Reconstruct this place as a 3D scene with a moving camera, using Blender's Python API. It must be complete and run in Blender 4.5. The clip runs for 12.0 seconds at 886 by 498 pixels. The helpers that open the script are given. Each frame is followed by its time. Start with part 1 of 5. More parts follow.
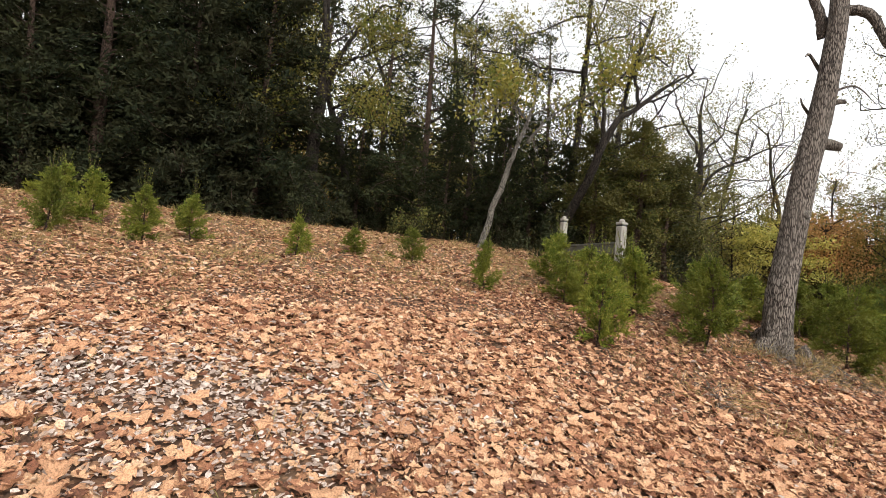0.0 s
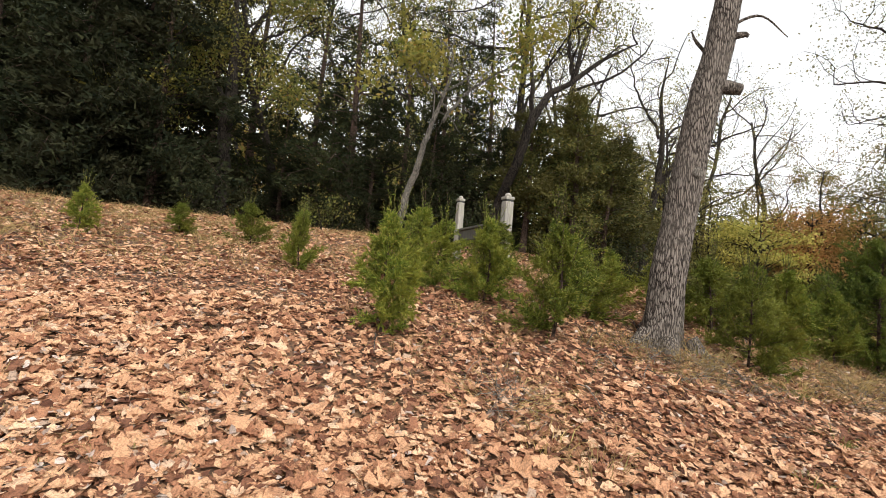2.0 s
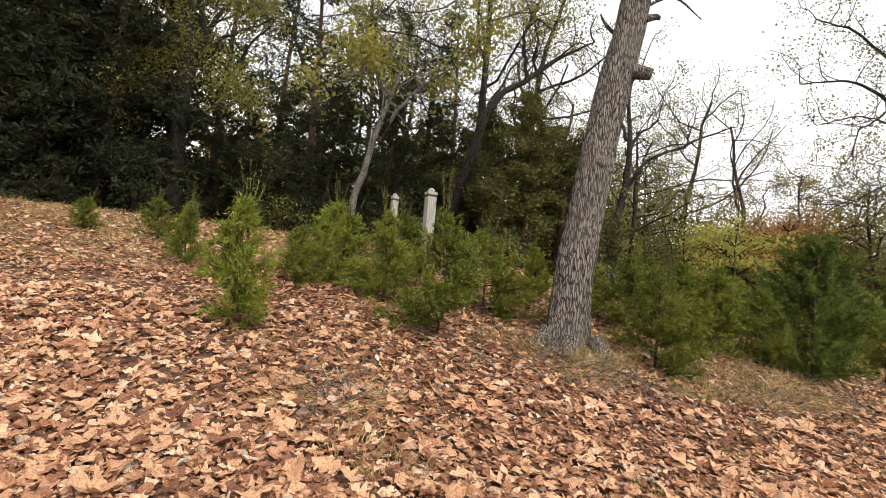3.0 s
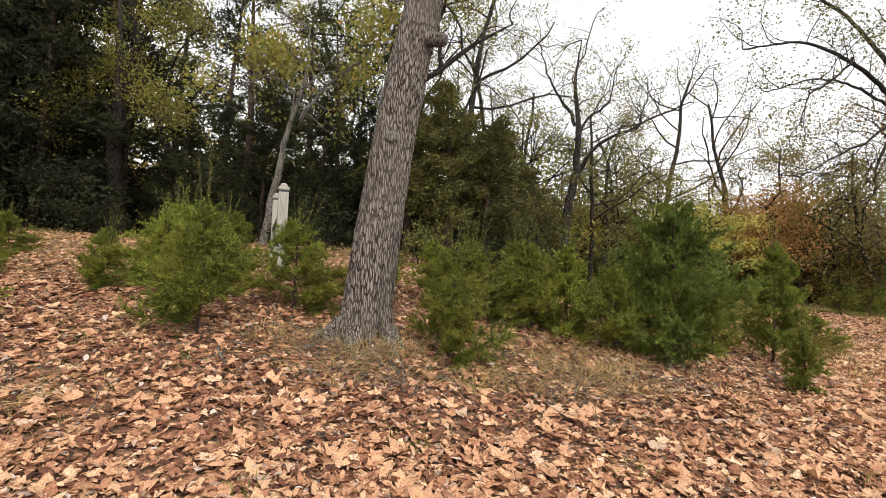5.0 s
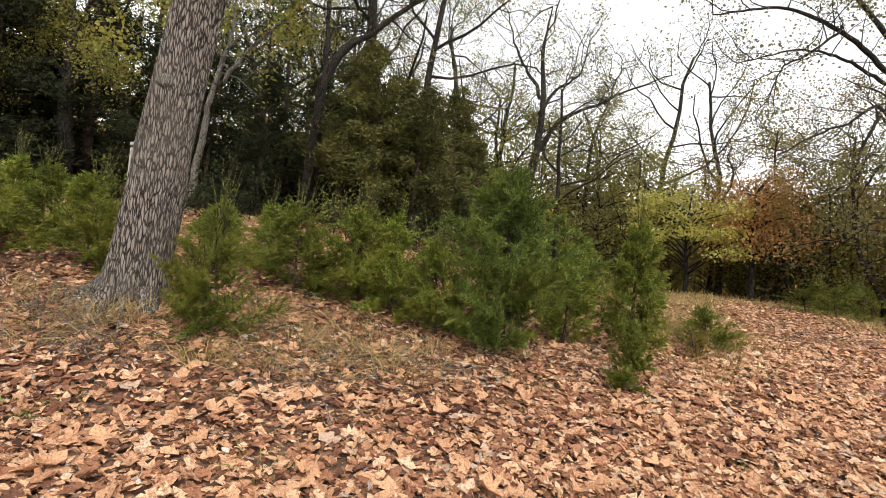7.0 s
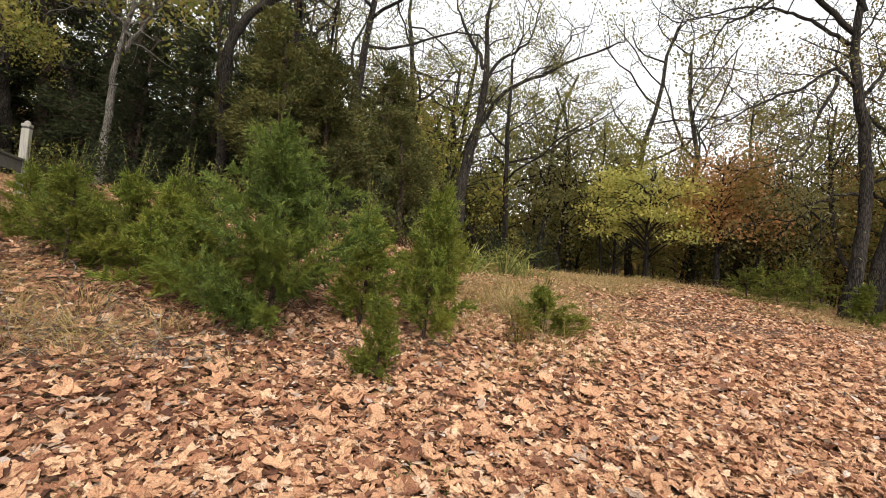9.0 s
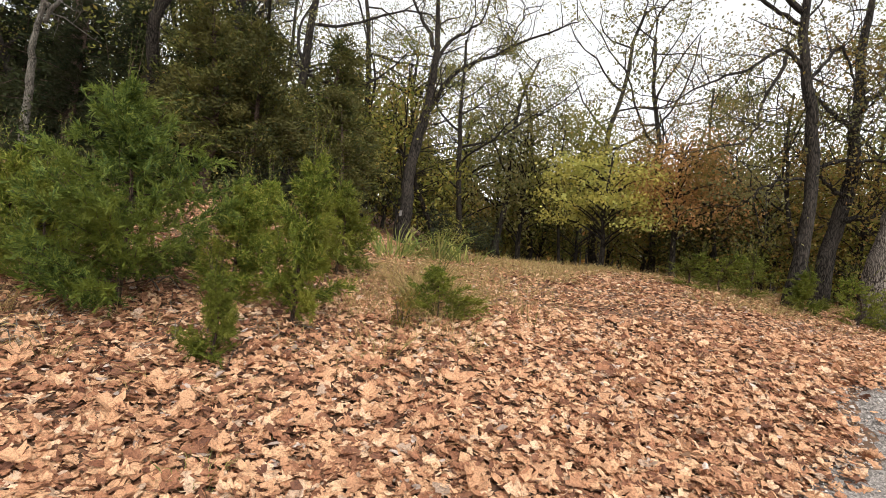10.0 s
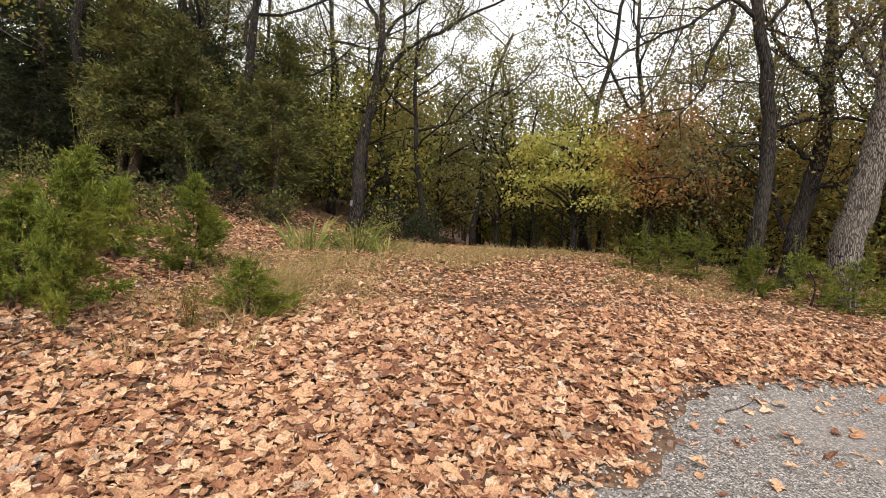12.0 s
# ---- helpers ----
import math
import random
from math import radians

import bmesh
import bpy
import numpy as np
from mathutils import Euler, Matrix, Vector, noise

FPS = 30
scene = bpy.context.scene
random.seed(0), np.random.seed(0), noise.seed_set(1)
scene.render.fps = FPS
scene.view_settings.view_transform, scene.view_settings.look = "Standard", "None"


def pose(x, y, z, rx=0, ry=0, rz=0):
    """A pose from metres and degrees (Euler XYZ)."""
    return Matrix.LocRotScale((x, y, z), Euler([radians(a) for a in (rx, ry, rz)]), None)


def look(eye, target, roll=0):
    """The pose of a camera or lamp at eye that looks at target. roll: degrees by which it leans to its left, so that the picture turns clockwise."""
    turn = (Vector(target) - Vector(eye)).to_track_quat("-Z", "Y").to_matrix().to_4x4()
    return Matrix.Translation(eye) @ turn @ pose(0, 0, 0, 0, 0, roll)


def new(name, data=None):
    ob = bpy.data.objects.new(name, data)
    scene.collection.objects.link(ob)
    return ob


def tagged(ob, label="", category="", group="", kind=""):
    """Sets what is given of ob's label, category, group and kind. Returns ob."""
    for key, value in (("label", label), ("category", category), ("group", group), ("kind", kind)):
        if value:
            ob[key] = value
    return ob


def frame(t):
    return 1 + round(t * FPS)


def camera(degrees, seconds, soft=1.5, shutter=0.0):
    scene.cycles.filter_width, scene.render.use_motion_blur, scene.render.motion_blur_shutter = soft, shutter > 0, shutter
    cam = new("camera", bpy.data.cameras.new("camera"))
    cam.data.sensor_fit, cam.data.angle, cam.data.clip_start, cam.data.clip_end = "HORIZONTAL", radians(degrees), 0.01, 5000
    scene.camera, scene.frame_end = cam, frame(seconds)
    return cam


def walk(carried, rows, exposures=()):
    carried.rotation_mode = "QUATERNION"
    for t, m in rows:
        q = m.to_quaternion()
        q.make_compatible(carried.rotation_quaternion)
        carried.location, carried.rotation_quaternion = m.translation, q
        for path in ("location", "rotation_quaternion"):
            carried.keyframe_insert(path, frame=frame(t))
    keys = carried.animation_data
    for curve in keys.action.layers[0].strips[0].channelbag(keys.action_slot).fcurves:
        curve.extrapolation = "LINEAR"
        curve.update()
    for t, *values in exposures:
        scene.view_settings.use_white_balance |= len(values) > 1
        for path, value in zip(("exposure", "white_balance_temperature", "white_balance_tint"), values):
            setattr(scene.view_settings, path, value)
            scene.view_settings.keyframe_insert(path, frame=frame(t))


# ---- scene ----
cam = camera(80.0, 12.0, soft=0.8)
PATH = [
    (0, (-0.216, -0.24, 1.723), (-0.042, 1.75, 1.817), 5.0),
    (0.5, (0.394, 0.058, 1.694), (0.546, 2.05, 1.787), 4.8),
    (1, (1.03, 0.36, 1.642), (1.173, 2.352, 1.752), 4.4),
    (1.5, (1.683, 0.634, 1.576), (1.801, 2.627, 1.699), 4.6),
    (2, (2.313, 0.923, 1.518), (2.408, 2.916, 1.655), 4.8),
    (2.5, (2.914, 1.084, 1.5), (3.001, 3.075, 1.66), 4.8),
    (3, (3.5, 1.201, 1.457), (3.574, 3.192, 1.633), 4.9),
    (3.5, (4.15, 1.175, 1.45), (4.208, 3.165, 1.64), 4.6),
    (3.7, (4.374, 1.178, 1.446), (4.426, 3.167, 1.64), 5.1),
    (5.3, (6.249, 1.687, 1.423), (6.172, 3.676, 1.615), 1.4),
    (5.5, (6.47, 1.784, 1.41), (6.379, 3.774, 1.596), 1.8),
    (6, (6.994, 2.003, 1.36), (6.884, 3.994, 1.518), 2.1),
    (6.5, (7.544, 2.151, 1.384), (7.402, 4.141, 1.525), 3.1),
    (6.7, (7.774, 2.2, 1.405), (7.607, 4.189, 1.54), 3.8),
    (8.3, (9.695, 2.675, 1.515), (9.348, 4.644, 1.588), 4.2),
    (8.5, (9.903, 2.78, 1.516), (9.559, 4.748, 1.598), 4.2),
    (9, (10.341, 3.185, 1.49), (10.015, 5.157, 1.553), 5.2),
    (9.5, (10.771, 3.473, 1.456), (10.503, 5.454, 1.485), 6.4),
    (10, (11.241, 3.685, 1.453), (10.954, 5.664, 1.49), 5.5),
    (10.5, (11.716, 3.837, 1.503), (11.371, 5.807, 1.528), 4.6),
    (11, (12.201, 4.048, 1.54), (11.815, 6.01, 1.555), 3.8),
    (11.5, (12.704, 4.251, 1.586), (12.264, 6.202, 1.582), 3.8),
    (12, (13.22, 4.512, 1.613), (12.752, 6.456, 1.592), 3.2),
]
EXPOSURE = 0.18
walk(cam, [(t, look(eye, target, roll)) for t, eye, target, roll in PATH])

# ---- world, sun, exposure ----
world = bpy.data.worlds.new("sky")
scene.world = world
world.use_nodes = True
wt = world.node_tree
wt.nodes.clear()
w_out = wt.nodes.new("ShaderNodeOutputWorld")
w_bg = wt.nodes.new("ShaderNodeBackground")
w_sky = wt.nodes.new("ShaderNodeTexSky")
w_sky.sky_type, w_sky.sun_disc = "NISHITA", False
w_sky.sun_elevation, w_sky.sun_rotation = radians(48), radians(150)
w_sky.air_density, w_sky.dust_density, w_sky.ozone_density = 1.0, 2.0, 1.0
w_hsv = wt.nodes.new("ShaderNodeHueSaturation")
w_hsv.inputs["Saturation"].default_value, w_hsv.inputs["Value"].default_value = 0.04, 2.05
wt.links.new(w_sky.outputs[0], w_hsv.inputs["Color"])
wt.links.new(w_hsv.outputs[0], w_bg.inputs[0])
w_bg.inputs[1].default_value = 0.15
wt.links.new(w_bg.outputs[0], w_out.inputs[0])
sun_data = bpy.data.lights.new("sun", "SUN")
sun_data.energy, sun_data.angle, sun_data.color = 1.9, radians(14), (1.0, 0.95, 0.88)
sun_ob = new("sun", sun_data)
sun_ob.matrix_world = look((12, -10, 20), (7, 8, 1))
scene.view_settings.exposure = EXPOSURE


# ---- materials ----
def nodes_of(name):
    m = bpy.data.materials.new(name)
    m.use_nodes = True
    nt = m.node_tree
    return m, nt, nt.nodes["Principled BSDF"], nt.nodes["Material Output"]


def ramp(nt, src, stops):
    r = nt.nodes.new("ShaderNodeValToRGB")
    el = r.color_ramp.elements
    while len(el) < len(stops):
        el.new(0.5)
    for e, (p, c) in zip(el, stops):
        e.position, e.color = p, (*c, 1)
    nt.links.new(src, r.inputs[0])
    return r.outputs[0]


def tex_noise(nt, scale, detail=4.0, rough=0.6, vec=None):
    n = nt.nodes.new("ShaderNodeTexNoise")
    n.inputs["Scale"].default_value, n.inputs["Detail"].default_value = scale, detail
    n.inputs["Roughness"].default_value = rough
    if vec is not None:
        nt.links.new(vec, n.inputs["Vector"])
    return n.outputs["Fac"]


def mixc(nt, fac, a, b, mode="MIX"):
    m = nt.nodes.new("ShaderNodeMix")
    m.data_type, m.blend_type = "RGBA", mode
    if isinstance(fac, float):
        m.inputs[0].default_value = fac
    else:
        nt.links.new(fac, m.inputs[0])
    for sock, v in ((m.inputs[6], a), (m.inputs[7], b)):
        if isinstance(v, tuple):
            sock.default_value = (*v, 1)
        else:
            nt.links.new(v, sock)
    return m.outputs[2]


def bump(nt, bsdf, height, strength, dist):
    b = nt.nodes.new("ShaderNodeBump")
    b.inputs["Strength"].default_value, b.inputs["Distance"].default_value = strength, dist
    nt.links.new(height, b.inputs["Height"])
    nt.links.new(b.outputs[0], bsdf.inputs["Normal"])


def leafy(name, stops, glow=0.35, rough=0.6, patch=None, vary=0.25, mottle=0.0):
    """Foliage: colour by island along the stops, a slower drift over the plant, light passing through."""
    m, nt, p, out = nodes_of(name)
    geo = nt.nodes.new("ShaderNodeNewGeometry")
    col = ramp(nt, geo.outputs["Random Per Island"], stops)
    tc = nt.nodes.new("ShaderNodeTexCoord")
    info = nt.nodes.new("ShaderNodeObjectInfo")
    if patch:
        n = tex_noise(nt, 1.3, 2.0, 0.5, tc.outputs["Object"])
        col = mixc(nt, ramp(nt, n, [(0.42, (0, 0, 0)), (0.62, (1, 1, 1))]), col, patch)
    hsv = nt.nodes.new("ShaderNodeHueSaturation")
    mp = nt.nodes.new("ShaderNodeMapRange")
    mp.inputs["To Min"].default_value, mp.inputs["To Max"].default_value = 1 - vary, 1 + vary
    nt.links.new(info.outputs["Random"], mp.inputs["Value"])
    nt.links.new(mp.outputs[0], hsv.inputs["Value"])
    nt.links.new(col, hsv.inputs["Color"])
    col = hsv.outputs[0]
    if mottle:
        spots = tex_noise(nt, 95, 4.0, 0.75, geo.outputs["Position"])
        shade = ramp(nt, spots, [(0.30, (1 - mottle,) * 3), (0.55, (1, 1, 1)), (0.75, (1 + 0.2 * mottle,) * 3)])
        col = mixc(nt, 1.0, col, shade, "MULTIPLY")
        bump(nt, p, spots, 0.7, 0.012)
    nt.links.new(col, p.inputs["Base Color"])
    p.inputs["Roughness"].default_value = rough
    p.inputs["Specular IOR Level"].default_value = 0.25
    tr = nt.nodes.new("ShaderNodeBsdfTranslucent")
    nt.links.new(col, tr.inputs[0])
    mx = nt.nodes.new("ShaderNodeMixShader")
    mx.inputs[0].default_value = glow
    nt.links.new(p.outputs[0], mx.inputs[1])
    nt.links.new(tr.outputs[0], mx.inputs[2])
    nt.links.new(mx.outputs[0], out.inputs[0])
    return m


def bark(name, dark, light, scale=1.0, moss=None):
    """Furrowed bark: long broken ridges, grey weathering at a larger scale."""
    m, nt, p, out = nodes_of(name)
    tc = nt.nodes.new("ShaderNodeTexCoord")
    wob = nt.nodes.new("ShaderNodeTexNoise")
    wob.inputs["Scale"].default_value = 11.0
    wob.inputs["Detail"].default_value = 4.0
    nt.links.new(tc.outputs["Object"], wob.inputs["Vector"])
    add = nt.nodes.new("ShaderNodeVectorMath")
    add.operation = "MULTIPLY_ADD"
    add.inputs[1].default_value = (0.020, 0.020, 0.05)
    nt.links.new(wob.outputs["Color"], add.inputs[0])
    nt.links.new(tc.outputs["Object"], add.inputs[2])
    mp = nt.nodes.new("ShaderNodeMapping")
    mp.inputs["Scale"].default_value = (1, 1, 0.16)
    nt.links.new(add.outputs[0], mp.inputs[0])
    v = nt.nodes.new("ShaderNodeTexVoronoi")
    v.feature = "DISTANCE_TO_EDGE"
    v.inputs["Scale"].default_value = 48 * scale
    nt.links.new(mp.outputs[0], v.inputs["Vector"])
    ridge = tex_noise(nt, 34 * scale, 6.0, 0.75, mp.outputs[0])
    fine = tex_noise(nt, 90 * scale, 4.0, 0.7, add.outputs[0])
    big = tex_noise(nt, 1.8, 4.0, 0.65, tc.outputs["Object"])
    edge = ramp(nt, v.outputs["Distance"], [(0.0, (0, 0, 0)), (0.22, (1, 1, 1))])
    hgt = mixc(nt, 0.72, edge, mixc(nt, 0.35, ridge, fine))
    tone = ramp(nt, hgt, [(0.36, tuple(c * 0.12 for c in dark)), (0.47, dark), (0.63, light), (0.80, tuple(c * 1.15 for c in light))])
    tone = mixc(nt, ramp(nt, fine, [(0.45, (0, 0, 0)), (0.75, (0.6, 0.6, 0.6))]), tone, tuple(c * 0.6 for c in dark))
    col = mixc(nt, ramp(nt, big, [(0.42, (0, 0, 0)), (0.7, (0.55, 0.55, 0.55))]), tone, moss or tuple(c * 1.1 for c in light))
    nt.links.new(col, p.inputs["Base Color"])
    p.inputs["Roughness"].default_value = 0.95
    p.inputs["Specular IOR Level"].default_value = 0.15
    bump(nt, p, hgt, 1.0, 0.035)
    return m


M_JUN = leafy("juniper_foliage", [(0.0, (0.04, 0.062, 0.010)), (0.4, (0.105, 0.14, 0.016)), (0.8, (0.205, 0.235, 0.027)), (1.0, (0.36, 0.31, 0.072))], 0.3, 0.65, (0.175, 0.175, 0.022), 0.25)
M_JUN_DARK = leafy("juniper_foliage_deep", [(0.0, (0.03, 0.055, 0.011)), (0.5, (0.075, 0.112, 0.019)), (1.0, (0.19, 0.215, 0.035))], 0.3, 0.65, (0.125, 0.145, 0.019), 0.15)
# Near-black leaf colour stands in for the deep shade inside the dense woods.
M_CEDAR = leafy("cedar_foliage_in_shade", [(0.0, (0.009, 0.0135, 0.005)), (0.6, (0.018, 0.024, 0.0075)), (1.0, (0.038, 0.041, 0.014))], 0.15, 0.95, (0.026, 0.026, 0.009))
M_CEDAR_OPEN = leafy("cedar_foliage_thin", [(0.0, (0.013, 0.019, 0.008)), (0.6, (0.03, 0.04, 0.013)), (1.0, (0.065, 0.07, 0.022))], 0.3, 0.9, (0.04, 0.045, 0.015))
M_CEDAR_OLIVE = leafy("cedar_foliage_olive", [(0.0, (0.022, 0.028, 0.008)), (0.5, (0.062, 0.070, 0.017)), (0.85, (0.135, 0.135, 0.028)), (1.0, (0.21, 0.145, 0.04))], 0.25, 0.75, (0.085, 0.077, 0.019))
M_OAKLEAF = leafy("oak_leaves_green", [(0.0, (0.07, 0.09, 0.018)), (0.5, (0.16, 0.18, 0.035)), (0.85, (0.29, 0.26, 0.05)), (1.0, (0.36, 0.21, 0.06))], 0.42, 0.55, (0.23, 0.20, 0.04))
M_OAKGREY = leafy("oak_leaves_greyish", [(0.0, (0.12, 0.13, 0.05)), (0.5, (0.20, 0.20, 0.08)), (1.0, (0.31, 0.27, 0.10))], 0.6, 0.55, (0.26, 0.22, 0.085))
M_YELLOW = leafy("yellow_leaves", [(0.0, (0.34, 0.31, 0.06)), (0.5, (0.56, 0.49, 0.11)), (1.0, (0.72, 0.61, 0.18))], 0.45, 0.5, (0.40, 0.40, 0.10), 0.1)
M_ORANGE = leafy("orange_leaves", [(0.0, (0.34, 0.16, 0.06)), (0.5, (0.58, 0.29, 0.11)), (1.0, (0.68, 0.41, 0.16))], 0.5, 0.55, (0.34, 0.22, 0.07), 0.15)
M_RUSTY = leafy("rusty_green_leaves", [(0.0, (0.09, 0.095, 0.02)), (0.5, (0.19, 0.17, 0.038)), (0.8, (0.31, 0.21, 0.05)), (1.0, (0.42, 0.20, 0.06))], 0.45, 0.55, (0.19, 0.125, 0.035))
M_GRASS = leafy("dry_grass", [(0.0, (0.19, 0.125, 0.056)), (0.5, (0.36, 0.25, 0.10)), (0.85, (0.49, 0.37, 0.165)), (1.0, (0.26, 0.25, 0.075))], 0.28, 0.8)
M_GRASSG = leafy("green_grass", [(0.0, (0.10, 0.13, 0.03)), (0.6, (0.19, 0.21, 0.05)), (1.0, (0.34, 0.30, 0.10))], 0.35, 0.7)
M_LEAF = leafy("fallen_oak_leaves", [(0.0, (0.14, 0.06, 0.036)), (0.2, (0.36, 0.16, 0.085)), (0.5, (0.58, 0.31, 0.17)), (0.8, (0.70, 0.42, 0.24)), (0.94, (0.77, 0.52, 0.34)), (1.0, (0.42, 0.30, 0.22))], 0.12, 0.65, None, 0.12, 0.7)
M_LEAFR = leafy("red_brown_leaves", [(0.0, (0.15, 0.056, 0.03)), (0.5, (0.33, 0.145, 0.075)), (1.0, (0.52, 0.28, 0.16))], 0.1, 0.7, None, 0.1, 0.7)
M_LEAFG = leafy("weathered_leaves", [(0.0, (0.26, 0.185, 0.145)), (0.5, (0.52, 0.41, 0.34)), (1.0, (0.72, 0.60, 0.52))], 0.1, 0.7, None, 0.1, 0.5)
M_LEAFD = leafy("old_brown_leaves", [(0.0, (0.07, 0.028, 0.017)), (0.5, (0.25, 0.10, 0.053)), (1.0, (0.46, 0.235, 0.13))], 0.1, 0.7, None, 0.1, 0.75)
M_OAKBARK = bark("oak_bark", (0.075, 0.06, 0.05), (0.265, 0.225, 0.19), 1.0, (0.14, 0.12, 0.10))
# Darker than natural bark: the trunks' backlit look is put into the colour.
M_BARK = bark("forest_bark_backlit", (0.016, 0.013, 0.0105), (0.056, 0.046, 0.037), 0.8)
M_CEDARBARK = bark("cedar_bark", (0.05, 0.034, 0.026), (0.13, 0.085, 0.062), 1.4)
M_PALEBARK = bark("pale_bark", (0.10, 0.09, 0.075), (0.25, 0.225, 0.19), 1.0)


def ground_material():
    m, nt, p, out = nodes_of("leaf_mould")
    tc = nt.nodes.new("ShaderNodeTexCoord")
    v = nt.nodes.new("ShaderNodeTexVoronoi")
    v.inputs["Scale"].default_value = 34
    nt.links.new(tc.outputs["Object"], v.inputs["Vector"])
    sep = nt.nodes.new("ShaderNodeSeparateColor")
    nt.links.new(v.outputs["Color"], sep.inputs[0])
    leaf = ramp(nt, sep.outputs[0], [(0.0, (0.02, 0.010, 0.006)), (0.35, (0.07, 0.032, 0.017)), (0.7, (0.19, 0.095, 0.048)), (1.0, (0.42, 0.23, 0.125))])
    n = tex_noise(nt, 0.55, 3.0, 0.6, tc.outputs["Object"])
    f = tex_noise(nt, 45, 4.0, 0.7, tc.outputs["Object"])
    col = mixc(nt, ramp(nt, n, [(0.45, (0, 0, 0)), (0.66, (0.45, 0.45, 0.45))]), leaf, (0.18, 0.115, 0.055))
    col = mixc(nt, f, col, (0.085, 0.045, 0.025))
    nt.links.new(col, p.inputs["Base Color"])
    p.inputs["Roughness"].default_value = 0.95
    bump(nt, p, mixc(nt, 0.5, sep.outputs[1], f), 0.6, 0.03)
    return m


def gravel_material():
    m, nt, p, out = nodes_of("grey_gravel")
    tc = nt.nodes.new("ShaderNodeTexCoord")
    v = nt.nodes.new("ShaderNodeTexVoronoi")
    v.inputs["Scale"].default_value = 105
    nt.links.new(tc.outputs["Object"], v.inputs["Vector"])
    sep = nt.nodes.new("ShaderNodeSeparateColor")
    nt.links.new(v.outputs["Color"], sep.inputs[0])
    stone = ramp(nt, sep.outputs[0], [(0.0, (0.045, 0.040, 0.037)), (0.5, (0.16, 0.139, 0.124)), (0.85, (0.29, 0.25, 0.222)), (1.0, (0.46, 0.41, 0.37))])
    n = tex_noise(nt, 0.9, 3.0, 0.6, tc.outputs["Object"])
    col = mixc(nt, ramp(nt, n, [(0.45, (0, 0, 0)), (0.65, (0.5, 0.5, 0.5))]), stone, (0.27, 0.235, 0.21))
    nt.links.new(col, p.inputs["Base Color"])
    p.inputs["Roughness"].default_value = 0.9
    bump(nt, p, v.outputs["Distance"], 0.7, 0.012)
    return m


def wood_material(name="weathered_grey_wood", shade=1.0):
    m, nt, p, out = nodes_of(name)
    tc = nt.nodes.new("ShaderNodeTexCoord")
    mp = nt.nodes.new("ShaderNodeMapping")
    mp.inputs["Scale"].default_value = (1, 1, 0.05)
    nt.links.new(tc.outputs["Object"], mp.inputs[0])
    g = tex_noise(nt, 60, 5.0, 0.7, mp.outputs[0])
    b = tex_noise(nt, 4, 3.0, 0.6, tc.outputs["Object"])
    col = ramp(nt, g, [(0.3, (0.13, 0.12, 0.11)), (0.5, (0.28, 0.27, 0.25)), (0.8, (0.40, 0.385, 0.355))])
    col = mixc(nt, ramp(nt, b, [(0.45, (0, 0, 0)), (0.7, (0.7, 0.7, 0.7))]), col, (0.26, 0.28, 0.20))
    col = mixc(nt, 1.0, col, (shade, shade * 0.95, shade * 0.88), "MULTIPLY")
    nt.links.new(col, p.inputs["Base Color"])
    p.inputs["Roughness"].default_value = 0.9
    bump(nt, p, g, 0.6, 0.006)
    return m


M_GROUND, M_GRAVEL, M_WOOD = ground_material(), gravel_material(), wood_material()
M_RAIL = wood_material("dark_weathered_wood", 0.3)
M_RUBBER = nodes_of("dark_band")[0]
M_RUBBER.node_tree.nodes["Principled BSDF"].inputs["Base Color"].default_value = (0.03, 0.028, 0.025, 1)
M_STONE = leafy("gravel_stones", [(0.0, (0.09, 0.08, 0.073)), (0.5, (0.22, 0.20, 0.18)), (1.0, (0.42, 0.385, 0.355))], 0.0, 0.85)
M_TAG = nodes_of("pale_tag")[0]
M_TAG.node_tree.nodes["Principled BSDF"].inputs["Base Color"].default_value = (0.13, 0.12, 0.105, 1)


# ---- mesh helpers ----
def mesh_of(name, verts, faces, mat, smooth=False):
    me = bpy.data.meshes.new(name)
    me.from_pydata(np.asarray(verts).tolist(), [], faces if isinstance(faces, list) else faces.tolist())
    me.materials.append(mat)
    if smooth:
        me.polygons.foreach_set("use_smooth", np.ones(len(me.polygons), dtype=bool))
    me.update()
    return me


def part(name, data, parent, label=""):
    ob = new(name, data)
    ob.parent = parent
    if label:
        ob["label"] = label
    return ob


class Soup:
    """Collects vertices and faces for one mesh."""

    def __init__(self):
        self.v, self.f, self.n = [], [], 0

    def add(self, verts, faces):
        verts = np.asarray(verts, float)
        self.v.append(verts)
        self.f.extend((np.asarray(faces) + self.n).tolist())
        self.n += len(verts)

    def mesh(self, name, mat, smooth=False):
        return mesh_of(name, np.concatenate(self.v), self.f, mat, smooth)


